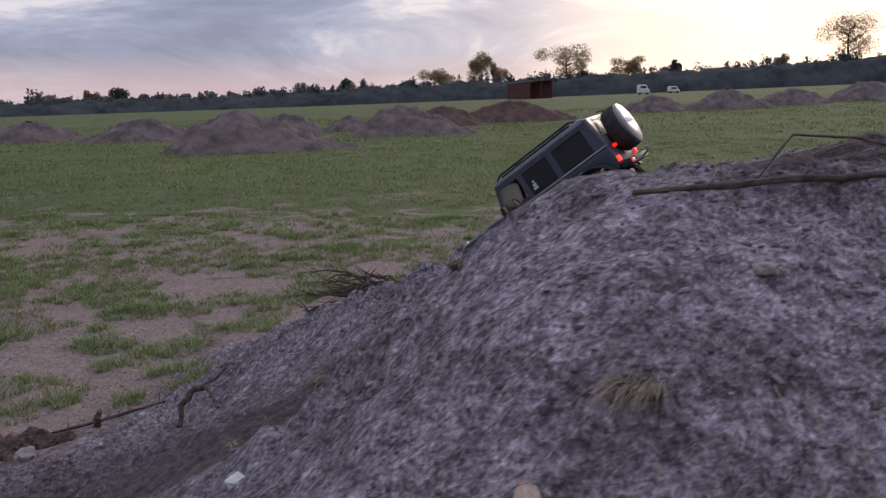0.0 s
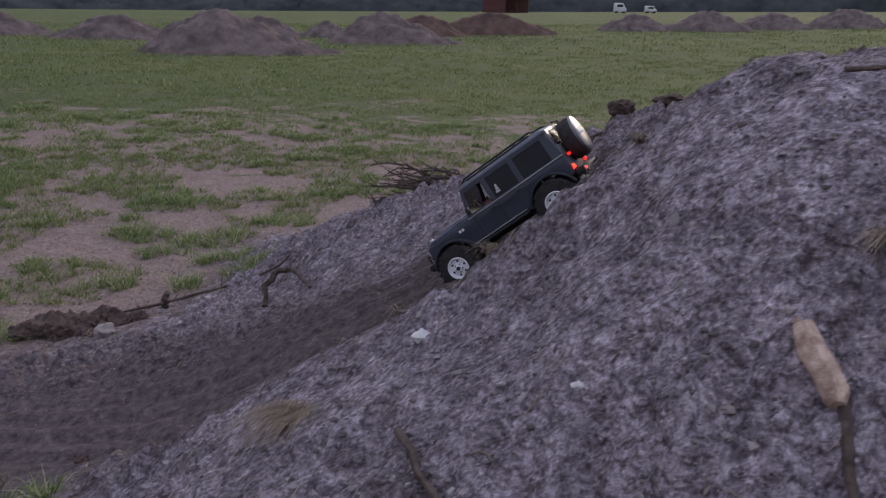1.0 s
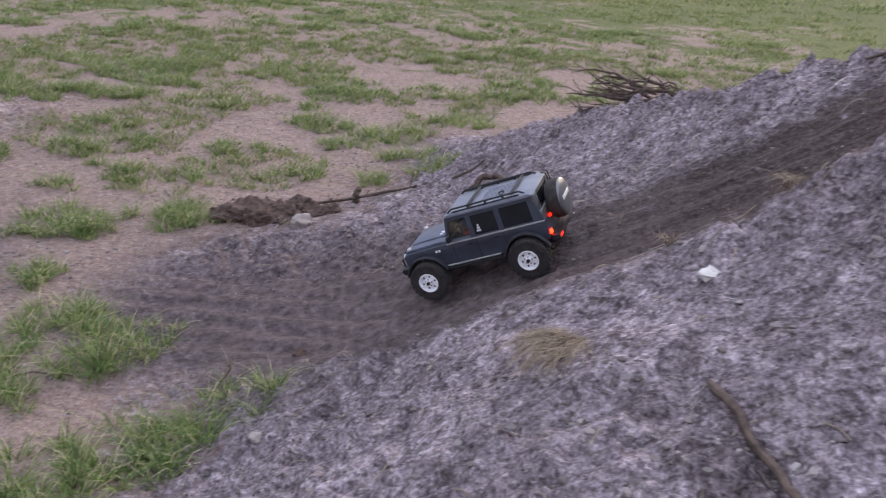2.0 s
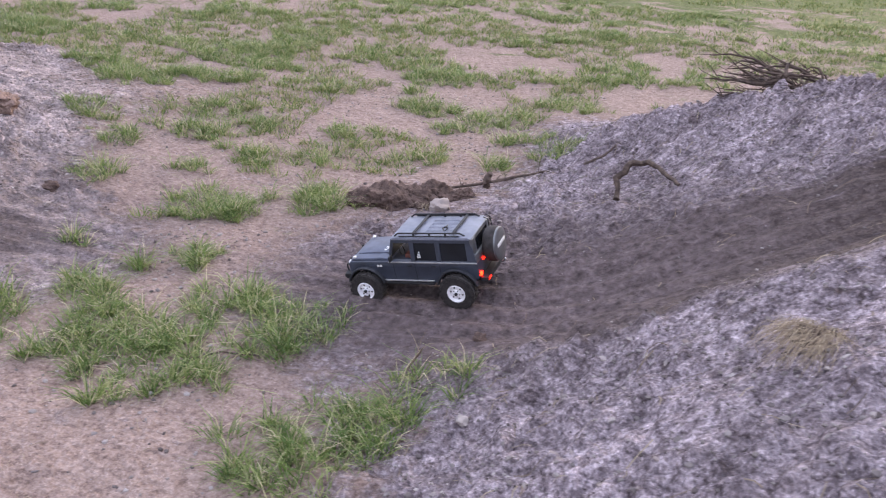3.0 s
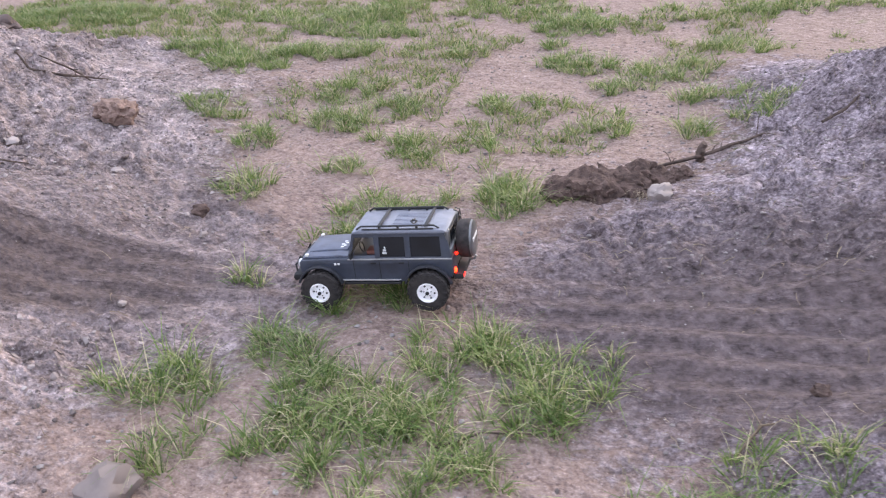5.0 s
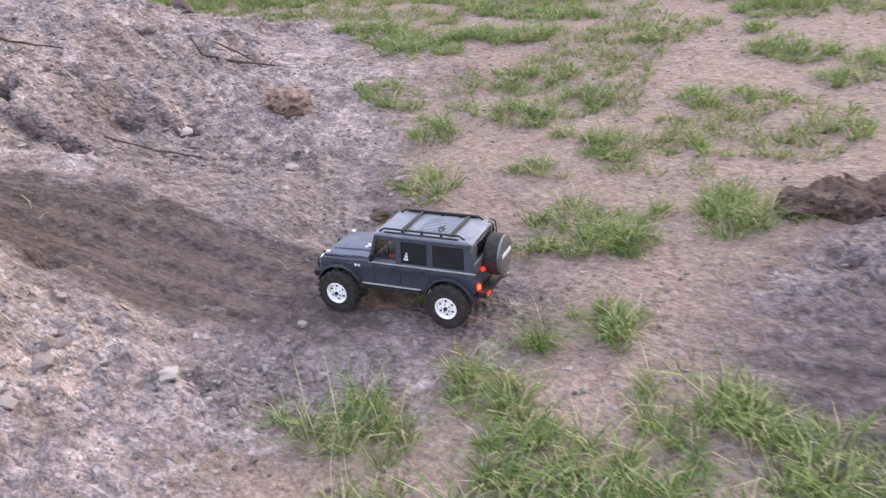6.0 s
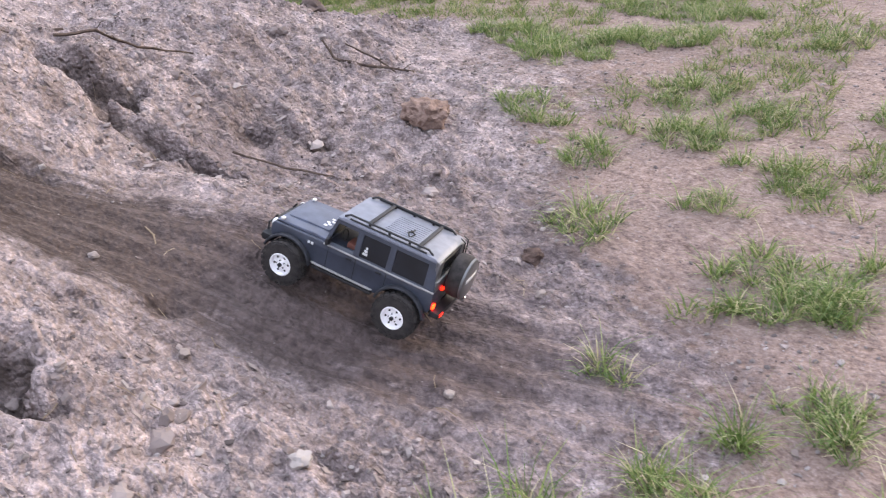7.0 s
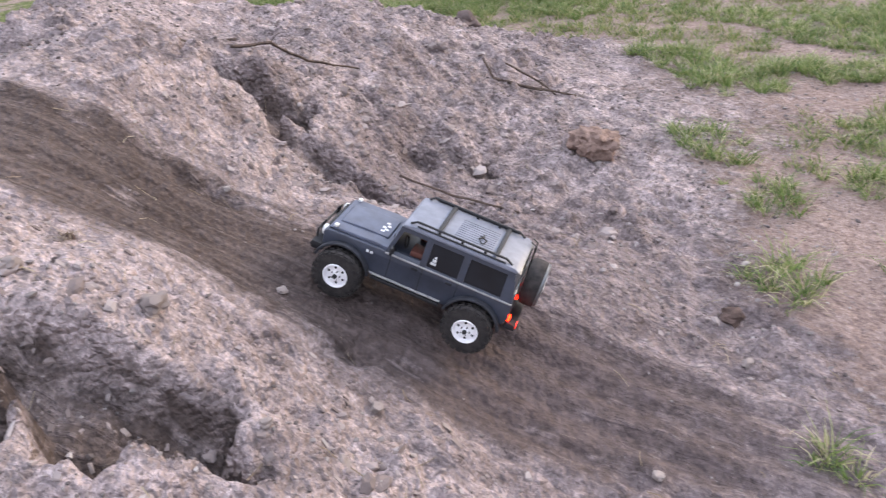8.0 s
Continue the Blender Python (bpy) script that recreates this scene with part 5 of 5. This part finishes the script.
def build_straws():
    rng = np.random.RandomState(14)
    n = 4200
    x, y = rng.uniform(-6.2, 1.0, n), rng.uniform(0.8, 4.4, n)
    keep = (rng.uniform(0, 1, n) < np.where(soil_mask(x, y) > 0.3, 1.0, 0.6)) & (rng.uniform(0, 1, n) > 0.7 * in_track(x, y)) & (rng.uniform(0, 1, n) < np.where(x < -3.4, 0.55, 1.0))
    x, y = x[keep], y[keep]
    m = len(x)
    a, l, w = rng.uniform(0, 2 * np.pi, m), rng.uniform(0.012, 0.055, m), rng.uniform(0.0005, 0.0012, m)
    dx, dy = np.cos(a) * l, np.sin(a) * l
    nx, ny = -np.sin(a) * w, np.cos(a) * w
    v = np.empty((m, 6, 3))
    for j, u in enumerate((-0.5, 0.0, 0.5)):
        cx, cy = x + dx * u + 3 * nx * (j == 1), y + dy * u + 3 * ny * (j == 1)
        cz = surface(cx, cy) + 0.0035 + l * 0.06 * (j != 0)
        v[:, 2 * j] = np.stack([cx - nx, cy - ny, cz], -1)
        v[:, 2 * j + 1] = np.stack([cx + nx, cy + ny, cz + w], -1)
    k = np.arange(m)[:, None] * 6
    faces = np.stack([k + [0, 1, 3, 2], k + [2, 3, 5, 4]], 1).reshape(-1, 4)
    tagged(raw_mesh("dry_straws", v.reshape(-1, 3), faces, M_STRAW), "pale dry straws and fibres lying on the earth", "straw", kind="stuff")


build_straws()


# ---- things that lie about ----
def stone(x, y, r, seed, label, squash=0.7, mat=None):
    bm = bmesh.new()
    lump(bm, r, squash, 0.55, seed, 3)
    ob = part("stone", bm, mat or M_STONE)
    ob.location = (x, y, height(x, y) + r * squash * 0.35)
    ob.rotation_euler = (0, 0, seed * 1.7)
    return tagged(ob, label, "stone", "stones on the earth")


for i, (x, y, r) in enumerate(((-0.665, 1.555, 0.019), (-0.35, 1.125, 0.011), (0.31, 1.33, 0.017), (0.40, 1.45, 0.009), (-0.15, 0.98, 0.010), (-4.75, 1.665, 0.010), (-4.25, 1.215, 0.026), (-4.395, 1.045, 0.020),
                               (-3.67, 2.365, 0.014), (-3.67, 1.49, 0.022), (-4.38, 1.55, 0.012), (-3.95, 1.35, 0.015), (-4.00, 1.25, 0.012),
                               (-3.90, 2.80, 0.012), (-4.05, 1.52, 0.014), (-3.62, 1.89, 0.013), (-1.62, 1.50, 0.016), (-2.42, 1.60, 0.010), (-4.55, 1.05, 0.016))):
    white = i in (0, 1)
    stone(x, y, r, i + 1, "white chalky stone lying on the grey bank" if white else "small pale stone lying on the bare earth", 0.7, M_CHIP if white else None)
stone(-3.12, 1.24, 0.062, 31, "large rounded brown-grey stone on sandy soil", 0.75, M_STONE)
stone(-2.21, 3.02, 0.040, 34, "pale rounded stone beside the dark clods", 0.75)
stone(-6.02, 3.86, 0.070, 32, "rounded brown-grey stone on the bank's edge", 0.65, M_HEAP)
stone(-3.80, 2.53, 0.032, 33, "dark earthy clod on bare soil", 0.8, M_DARK_SOIL)


def clod(x, y, r, seed, label, squash=0.6, long=1.4, turn=0.0, mat=None):
    bm = bmesh.new()
    geo = lump(bm, r, squash, 0.45, seed, 4)
    off = Vector((seed * 1.1, seed * 2.3, 0))
    for v in geo:
        v.co *= 1 + 0.16 * noise.noise(v.co / r * 6 + off) + 0.08 * noise.noise(v.co / r * 14 + off)
        v.co.x *= long
    ob = part("earth_clod", bm, mat or M_DARK_SOIL)
    ob.location = (x, y, height(x, y) + r * squash * 0.15)
    ob.rotation_euler = (0, 0, radians(turn))
    return tagged(ob, label, "clod", "clods of earth")


for i, (x, y, r) in enumerate(((-2.57, 3.02, 0.060), (-2.50, 3.09, 0.080), (-2.42, 3.05, 0.062), (-2.40, 3.14, 0.075), (-2.31, 3.10, 0.058), (-2.24, 3.20, 0.050), (-2.16, 3.24, 0.036), (-2.60, 3.10, 0.040), (-2.30, 3.22, 0.060))):
    clod(x, y, r, 41 + i, "dark brown crumbling clod at the bank's foot", 0.95, 1.15, 40 * i)
clod(-0.16, 2.74, 0.035, 3, "dark clod on the edge of the bank", 0.8, 1.2)
clod(0.00, 2.70, 0.035, 4, "dark clod on the edge of the bank", 0.6, 1.5)
clod(-4.72, 3.21, 0.075, 5, "reddish-brown ball of roots and earth", 0.9, 1.2, 20, M_ROOTBALL)
clod(-1.70, 1.93, 0.022, 9, "dark clod by the track", 0.9, 1.0)
clod(-0.80, 3.78, 0.10, 10, "dark stump of soil under the branches", 0.9, 1.2)


def stick(name, points, radii, label, mat=None, seed=1, twigs=0, category="stick"):
    """A stick through (x, y, height over the ground)."""
    rnd = random.Random(seed)
    ps = [Vector((x, y, height(x, y) + up)) for x, y, up in points]
    if name == "pole":
        for i, p in enumerate(ps):
            p.z = ps[0].z + (ps[-1].z - ps[0].z) * i / (len(ps) - 1)
        lift = max(float(surface(p.x, p.y)) - p.z for p in ps)
        for p in ps:
            p.z += lift + 0.004
    fine, rr = [], []
    for i in range(len(ps) - 1):
        for k in range(4):
            u = k / 4
            fine.append(ps[i].lerp(ps[i + 1], u) + Vector((rnd.uniform(-1, 1), rnd.uniform(-1, 1), rnd.uniform(-1, 1))) * radii[i] * 0.45)
            rr.append((radii[i] * (1 - u) + radii[i + 1] * u) * rnd.uniform(0.85, 1.15))
    fine.append(ps[-1])
    rr.append(radii[-1])
    origin = fine[0].copy()
    bm = bmesh.new()
    tube(bm, [p - origin for p in fine], rr, 8, 0.12, rnd)
    for _ in range(twigs):
        p = rnd.choice(fine[2:-1]) - origin
        d = Vector((rnd.uniform(-1, 1), rnd.uniform(-1, 1), rnd.uniform(0.0, 0.9))).normalized() * rnd.uniform(0.03, 0.10)
        r = min(rr) * 0.7
        tube(bm, [p, p + d * 0.5 + Vector((0, 0, 0.01)), p + d], [r, r * 0.7, r * 0.3], 5)
    ob = part(name, bm, mat or M_BARK)
    ob.location = origin
    return tagged(ob, label, category, "sticks and roots")


stick("pole", [(0.12, 1.50, 0.012), (0.35, 1.54, 0.015), (0.62, 1.62, 0.014), (0.95, 1.70, 0.014)], [0.005, 0.007, 0.007, 0.007], "grey-brown pole lying along the bank's crest")
stick("twig", [(0.34, 1.58, 0.01), (0.42, 1.66, 0.05), (0.55, 1.72, 0.055), (0.68, 1.70, 0.02)], [0.002, 0.0026, 0.0026, 0.0018], "thin bent twig on the bank's crest", seed=2)
stick("twig", [(0.28, 1.56, 0.0), (0.283, 1.565, 0.022), (0.275, 1.57, 0.040)], [0.0018, 0.0015, 0.001], "thin upright stalk on the crest", M_STRAW, 3)
stick("pole", [(-0.26, 2.75, 0.01), (-0.08, 2.68, 0.02), (0.08, 2.60, 0.02)], [0.004, 0.007, 0.006], "dark stick on the bank's edge", seed=4)
stick("arched_root", [(-1.475, 2.93, 0.0), (-1.485, 2.99, 0.085), (-1.445, 3.02, 0.125), (-1.375, 2.98, 0.115), (-1.30, 2.88, 0.05), (-1.25, 2.80, 0.0)], [0.011, 0.012, 0.011, 0.010, 0.009, 0.006], "dark root arching out of the earth", seed=5, category="root")
stick("root", [(-0.66, 1.20, 0.01), (-0.63, 1.13, 0.016), (-0.59, 1.05, 0.014), (-0.54, 0.97, 0.008), (-0.50, 0.90, 0.004)], [0.006, 0.008, 0.007, 0.006, 0.004], "dark root half sunk in the bank", seed=6, category="root")
stick("root", [(-2.30, 3.28, 0.015), (-2.12, 3.40, 0.025), (-1.97, 3.56, 0.018), (-1.88, 3.72, 0.012)], [0.006, 0.008, 0.006, 0.004], "brown root along the foot of the bank", seed=7, twigs=6, category="root")
stick("stub", [(-2.115, 3.42, -0.01), (-2.112, 3.42, 0.04), (-2.105, 3.425, 0.075)], [0.016, 0.016, 0.013], "short dark root stub in the soil", seed=8, category="root")
stick("twig", [(-5.46, 3.38, 0.10), (-5.42, 3.40, 0.02), (-5.28, 3.48, 0.03), (-5.12, 3.60, 0.015)], [0.005, 0.007, 0.007, 0.004], "dark forked twig on the bank", seed=9, twigs=4)
stick("twig", [(-5.40, 3.46, 0.045), (-5.28, 3.54, 0.05), (-5.20, 3.56, 0.02)], [0.004, 0.005, 0.004], "dark twig on the bank", seed=10)
stick("twig", [(-5.42, 2.14, 0.035), (-5.40, 2.28, 0.075), (-5.40, 2.42, 0.045), (-5.42, 2.66, 0.02)], [0.006, 0.006, 0.005, 0.003], "dark stick across the hollow", seed=11, twigs=2)
stick("twig", [(-4.46, 1.74, 0.008), (-4.42, 1.735, 0.012), (-4.38, 1.71, 0.006)], [0.002, 0.0025, 0.0015], "short pale twig on the track", M_STRAW, 12)
stick("twig", [(-4.95, 2.40, 0.02), (-4.80, 2.50, 0.03), (-4.62, 2.62, 0.01)], [0.004, 0.004, 0.003], "thin twig beside the track", seed=13)
stick("twig", [(-2.50, 1.60, 0.01), (-2.40, 1.66, 0.02), (-2.30, 1.70, 0.01)], [0.003, 0.003, 0.002], "brown twig on the sandy soil", seed=14)
stick("twig", [(-5.70, 2.02, 0.02), (-5.62, 2.12, 0.03), (-5.58, 2.26, 0.02)], [0.008, 0.008, 0.005], "dark root across the bank", seed=15)
stick("twig", [(-1.70, 3.55, 0.02), (-1.62, 3.62, 0.04), (-1.58, 3.66, 0.05)], [0.006, 0.006, 0.004], "short dark stick on the bank", seed=16)
stick("twig", [(-1.86, 1.72, 0.0), (-1.82, 1.74, 0.06), (-1.80, 1.70, 0.10)], [0.003, 0.0025, 0.0015], "pale dead stem beside the grass", M_STRAW, 17, 3)


def build_branches():
    """The tangle of dead branches at the foot of the bank."""
    rnd = random.Random(21)
    heap = tagged(new("branch_heap"), "tangled heap of dead dark branches at the bank's foot", "branches")
    x0, y0 = -0.96, 3.87
    heap.location = (x0, y0, height(x0, y0))
    for k in range(44):
        bm = bmesh.new()
        a = math.pi + rnd.gauss(0, 1.5)
        start = Vector((rnd.uniform(-0.05, 0.25), rnd.uniform(-0.14, 0.15), rnd.uniform(0.02, 0.13)))
        l = rnd.uniform(0.10, 0.33)
        rise, bend = rnd.uniform(0.0, 0.06), rnd.uniform(-0.9, 0.9)
        pts = []
        for j in range(7):
            u = j / 6
            pts.append(start + Vector((math.cos(a + bend * u), math.sin(a + bend * u) * 0.7, 0)) * l * u + Vector((rnd.uniform(-1, 1), rnd.uniform(-1, 1), rnd.uniform(-1, 1))) * 0.008 + Vector((0, 0, rise * 4 * u * (1 - 0.85 * u))))
        for q in pts:
            q.z = max(q.z, height(x0 + q.x, y0 + q.y) - heap.location.z + 0.01)
        r = rnd.uniform(0.004, 0.011)
        tube(bm, pts, [r, r * 0.95, r * 0.85, r * 0.7, r * 0.55, r * 0.4, r * 0.2], 6, 0.12, rnd)
        for j in range(3):
            q = pts[rnd.randint(2, 5)]
            d = Vector((math.cos(a + rnd.uniform(-1.2, 1.2)), math.sin(a + rnd.uniform(-1.2, 1.2)), rnd.uniform(-0.2, 0.6))) * rnd.uniform(0.05, 0.14)
            tube(bm, [q, q + d], [r * 0.4, r * 0.12], 4)
        part("branch", bm, M_BARK, heap)


build_branches()


def build_broken_wood():
    """A torn, barkless branch end that sticks out of the bank."""
    rnd = random.Random(4)
    x, y = -0.018, 0.990
    thing = tagged(new("broken_branch"), "bleached torn branch end sticking out of the bank", "branch")
    thing.location = (x, y, height(x, y))
    z = lambda dx, dy, up: height(x + dx, y + dy) - thing.location.z + up
    pts = [(-0.030, 0.045, z(-0.030, 0.045, 0.018)), (-0.022, 0.020, z(-0.022, 0.020, 0.022)), (-0.006, -0.004, z(-0.006, -0.004, 0.022)), (0.006, -0.030, z(0.006, -0.030, 0.018)), (0.004, -0.044, z(0.004, -0.044, 0.008))]
    bm = bmesh.new()
    tube(bm, pts, [0.015, 0.020, 0.019, 0.021, 0.011], 9, 0.20, rnd)
    for k in range(6):
        p = Vector(pts[0]) + Vector((rnd.uniform(-0.007, 0.007), 0, rnd.uniform(-0.004, 0.006)))
        tube(bm, [p, p + Vector((rnd.uniform(-0.008, 0.003), rnd.uniform(0.006, 0.018), rnd.uniform(0.0, 0.006)))], [0.003, 0.0006], 4)
    part("bare_wood", bm, M_PALE_WOOD, thing, "pale torn wood")
    bm = bmesh.new()
    off = [(px + 0.010, py, pz - 0.006) for px, py, pz in pts]
    tube(bm, off[1:] + [(0.012, -0.09, z(0.012, -0.09, 0.004)), (0.016, -0.15, z(0.016, -0.15, 0.0))], [0.010, 0.012, 0.013, 0.010, 0.008, 0.004], 8, 0.12, rnd)
    part("bark_strip", bm, M_BARK, thing, "dark bark along one side")


build_broken_wood()


def straw_tuft(x, y, r, tall, count, seed, hang, label):
    """A tuft of dead grass; hang: how far it droops down the slope."""
    rng = random.Random(seed)
    thing = tagged(new("dry_grass_tuft"), label, "dry grass", "tufts of dead grass")
    z0 = height(x, y)
    thing.location = (x, y, z0)
    bm = bmesh.new()
    lump(bm, r * 0.55, 0.5, 0.4, seed, 2)
    part("root_clod", bm, M_DARK_SOIL, thing, "dark earth round the roots")
    verts, faces = [], []
    for _ in range(count):
        a, d = rng.uniform(0, 6.28), r * 0.6 * math.sqrt(rng.random())
        p = Vector((math.cos(a) * d, math.sin(a) * d, r * 0.20))
        out = Vector((math.cos(a) * 0.32 + hang[0] + rng.gauss(0, 0.26), math.sin(a) * 0.32 + hang[1] + rng.gauss(0, 0.26), 0))
        l = tall * rng.uniform(0.3, 1.25)
        q = p + out * l * 0.45 + Vector((0, 0, l * 0.16))
        t = p + out * l * 0.95 + Vector((0, 0, l * rng.uniform(-0.5, 0.15)))
        for v in (q, t):
            v.z = max(v.z, height(x + v.x, y + v.y) - z0 + 0.004)
        w = Vector((-out.y, out.x, 0)).normalized() * rng.uniform(0.0004, 0.0009)
        k = len(verts)
        verts += [p - w, p + w, q + w, q - w, t + w * 0.3, t - w * 0.3]
        faces += [(k, k + 1, k + 2, k + 3), (k + 3, k + 2, k + 4, k + 5)]
    b = raw_mesh("straw", verts, faces, M_STRAW)
    b.parent = thing
    b["label"] = "straw-coloured dead blades"


straw_tuft(-0.91, 1.43, 0.085, 0.085, 460, 1, (-0.5, -0.9), "dead straw-coloured grass tuft on the bank")
straw_tuft(0.11, 1.135, 0.050, 0.055, 300, 2, (-0.55, -1.0), "dead grass tuft hanging over a small hollow")
straw_tuft(-2.27, 3.07, 0.060, 0.07, 160, 3, (0.3, -0.6), "pale dead grass on a dark clod")
straw_tuft(-2.45, 3.05, 0.05, 0.05, 90, 13, (0.2, -0.5), "pale dead grass on a dark clod")
straw_tuft(-4.72, 3.26, 0.06, 0.07, 120, 4, (0.1, -0.4), "tuft of reddish dead roots on the bank")
straw_tuft(-0.52, 1.74, 0.045, 0.06, 110, 5, (-0.4, 0.0), "dead grass tuft beside the track")
straw_tuft(-0.74, 1.76, 0.03, 0.06, 50, 6, (-0.3, 0.1), "small dead grass tuft beside the track")
straw_tuft(-0.22, 1.68, 0.03, 0.05, 50, 7, (-0.4, -0.2), "small dead grass tuft on the bank")
straw_tuft(-4.50, 1.18, 0.03, 0.05, 60, 8, (0.3, -0.4), "small dead grass tuft over the hollow")


# ---- what moves: the car down one bank, over the flat and up the other ----
CAR_ROWS = [
    (0.0, 0.027, 2.064, 0.940, -4.4, 36.2, 159.9),
    (0.5, -0.271, 2.117, 0.736, -3.0, 39.5, 166.2),
    (1.0, -0.437, 2.070, 0.615, 0.3, 38.9, 167.2),
    (1.5, -0.750, 2.226, 0.406, -8.8, 33.7, 173.4),
    (2.0, -1.215, 2.260, 0.151, -8.5, 25.4, 174.2),
    (2.2, -1.407, 2.290, 0.059, -7.7, 22.5, 180.4),
    (3.3, -2.087, 2.214, -0.132, -7.0, 8.0, 175.4),
    (3.5, -2.136, 2.200, -0.138, -4.5, 5.7, 177.4),
    (4.0, -2.372, 2.207, -0.162, -1.0, 5.2, 180.1),
    (4.2, -2.485, 2.236, -0.166, 0.7, 4.4, 180.4),
    (5.3, -3.052, 2.198, -0.186, 4.5, 2.6, 192.2),
    (5.5, -3.153, 2.174, -0.187, 6.8, 0.7, 190.4),
    (6.0, -3.437, 2.144, -0.180, 4.5, -0.4, 188.1),
    (6.5, -3.712, 2.065, -0.124, 5.1, -11.2, 189.7),
    (7.0, -4.010, 2.007, -0.044, 8.2, -19.5, 192.2),
    (7.5, -4.183, 1.870, 0.045, 2.7, -24.2, 212.0),
    (8.0, -4.277, 1.826, 0.084, 2.3, -22.6, 207.8),
]


def motions():
    walk(model_car, [(t, pose(x, y, z, a, b, c)) for t, x, y, z, a, b, c in CAR_ROWS])
    # the wheels roll with the way that the car has gone
    times = [r[0] for r in CAR_ROWS]
    way = [0.0]
    for a, b in zip(CAR_ROWS, CAR_ROWS[1:]):
        way.append(way[-1] + math.dist(a[1:4], b[1:4]))
    for wheel in car_wheels:
        x, y, z = wheel.matrix_basis.translation
        rows = []
        for k in range(121):
            t = 8.0 * k / 120
            rows.append((t, pose(x, y, z, 0, math.degrees(np.interp(t, times, way) / WHEEL_R), 0)))
        walk(wheel, rows)


motions()
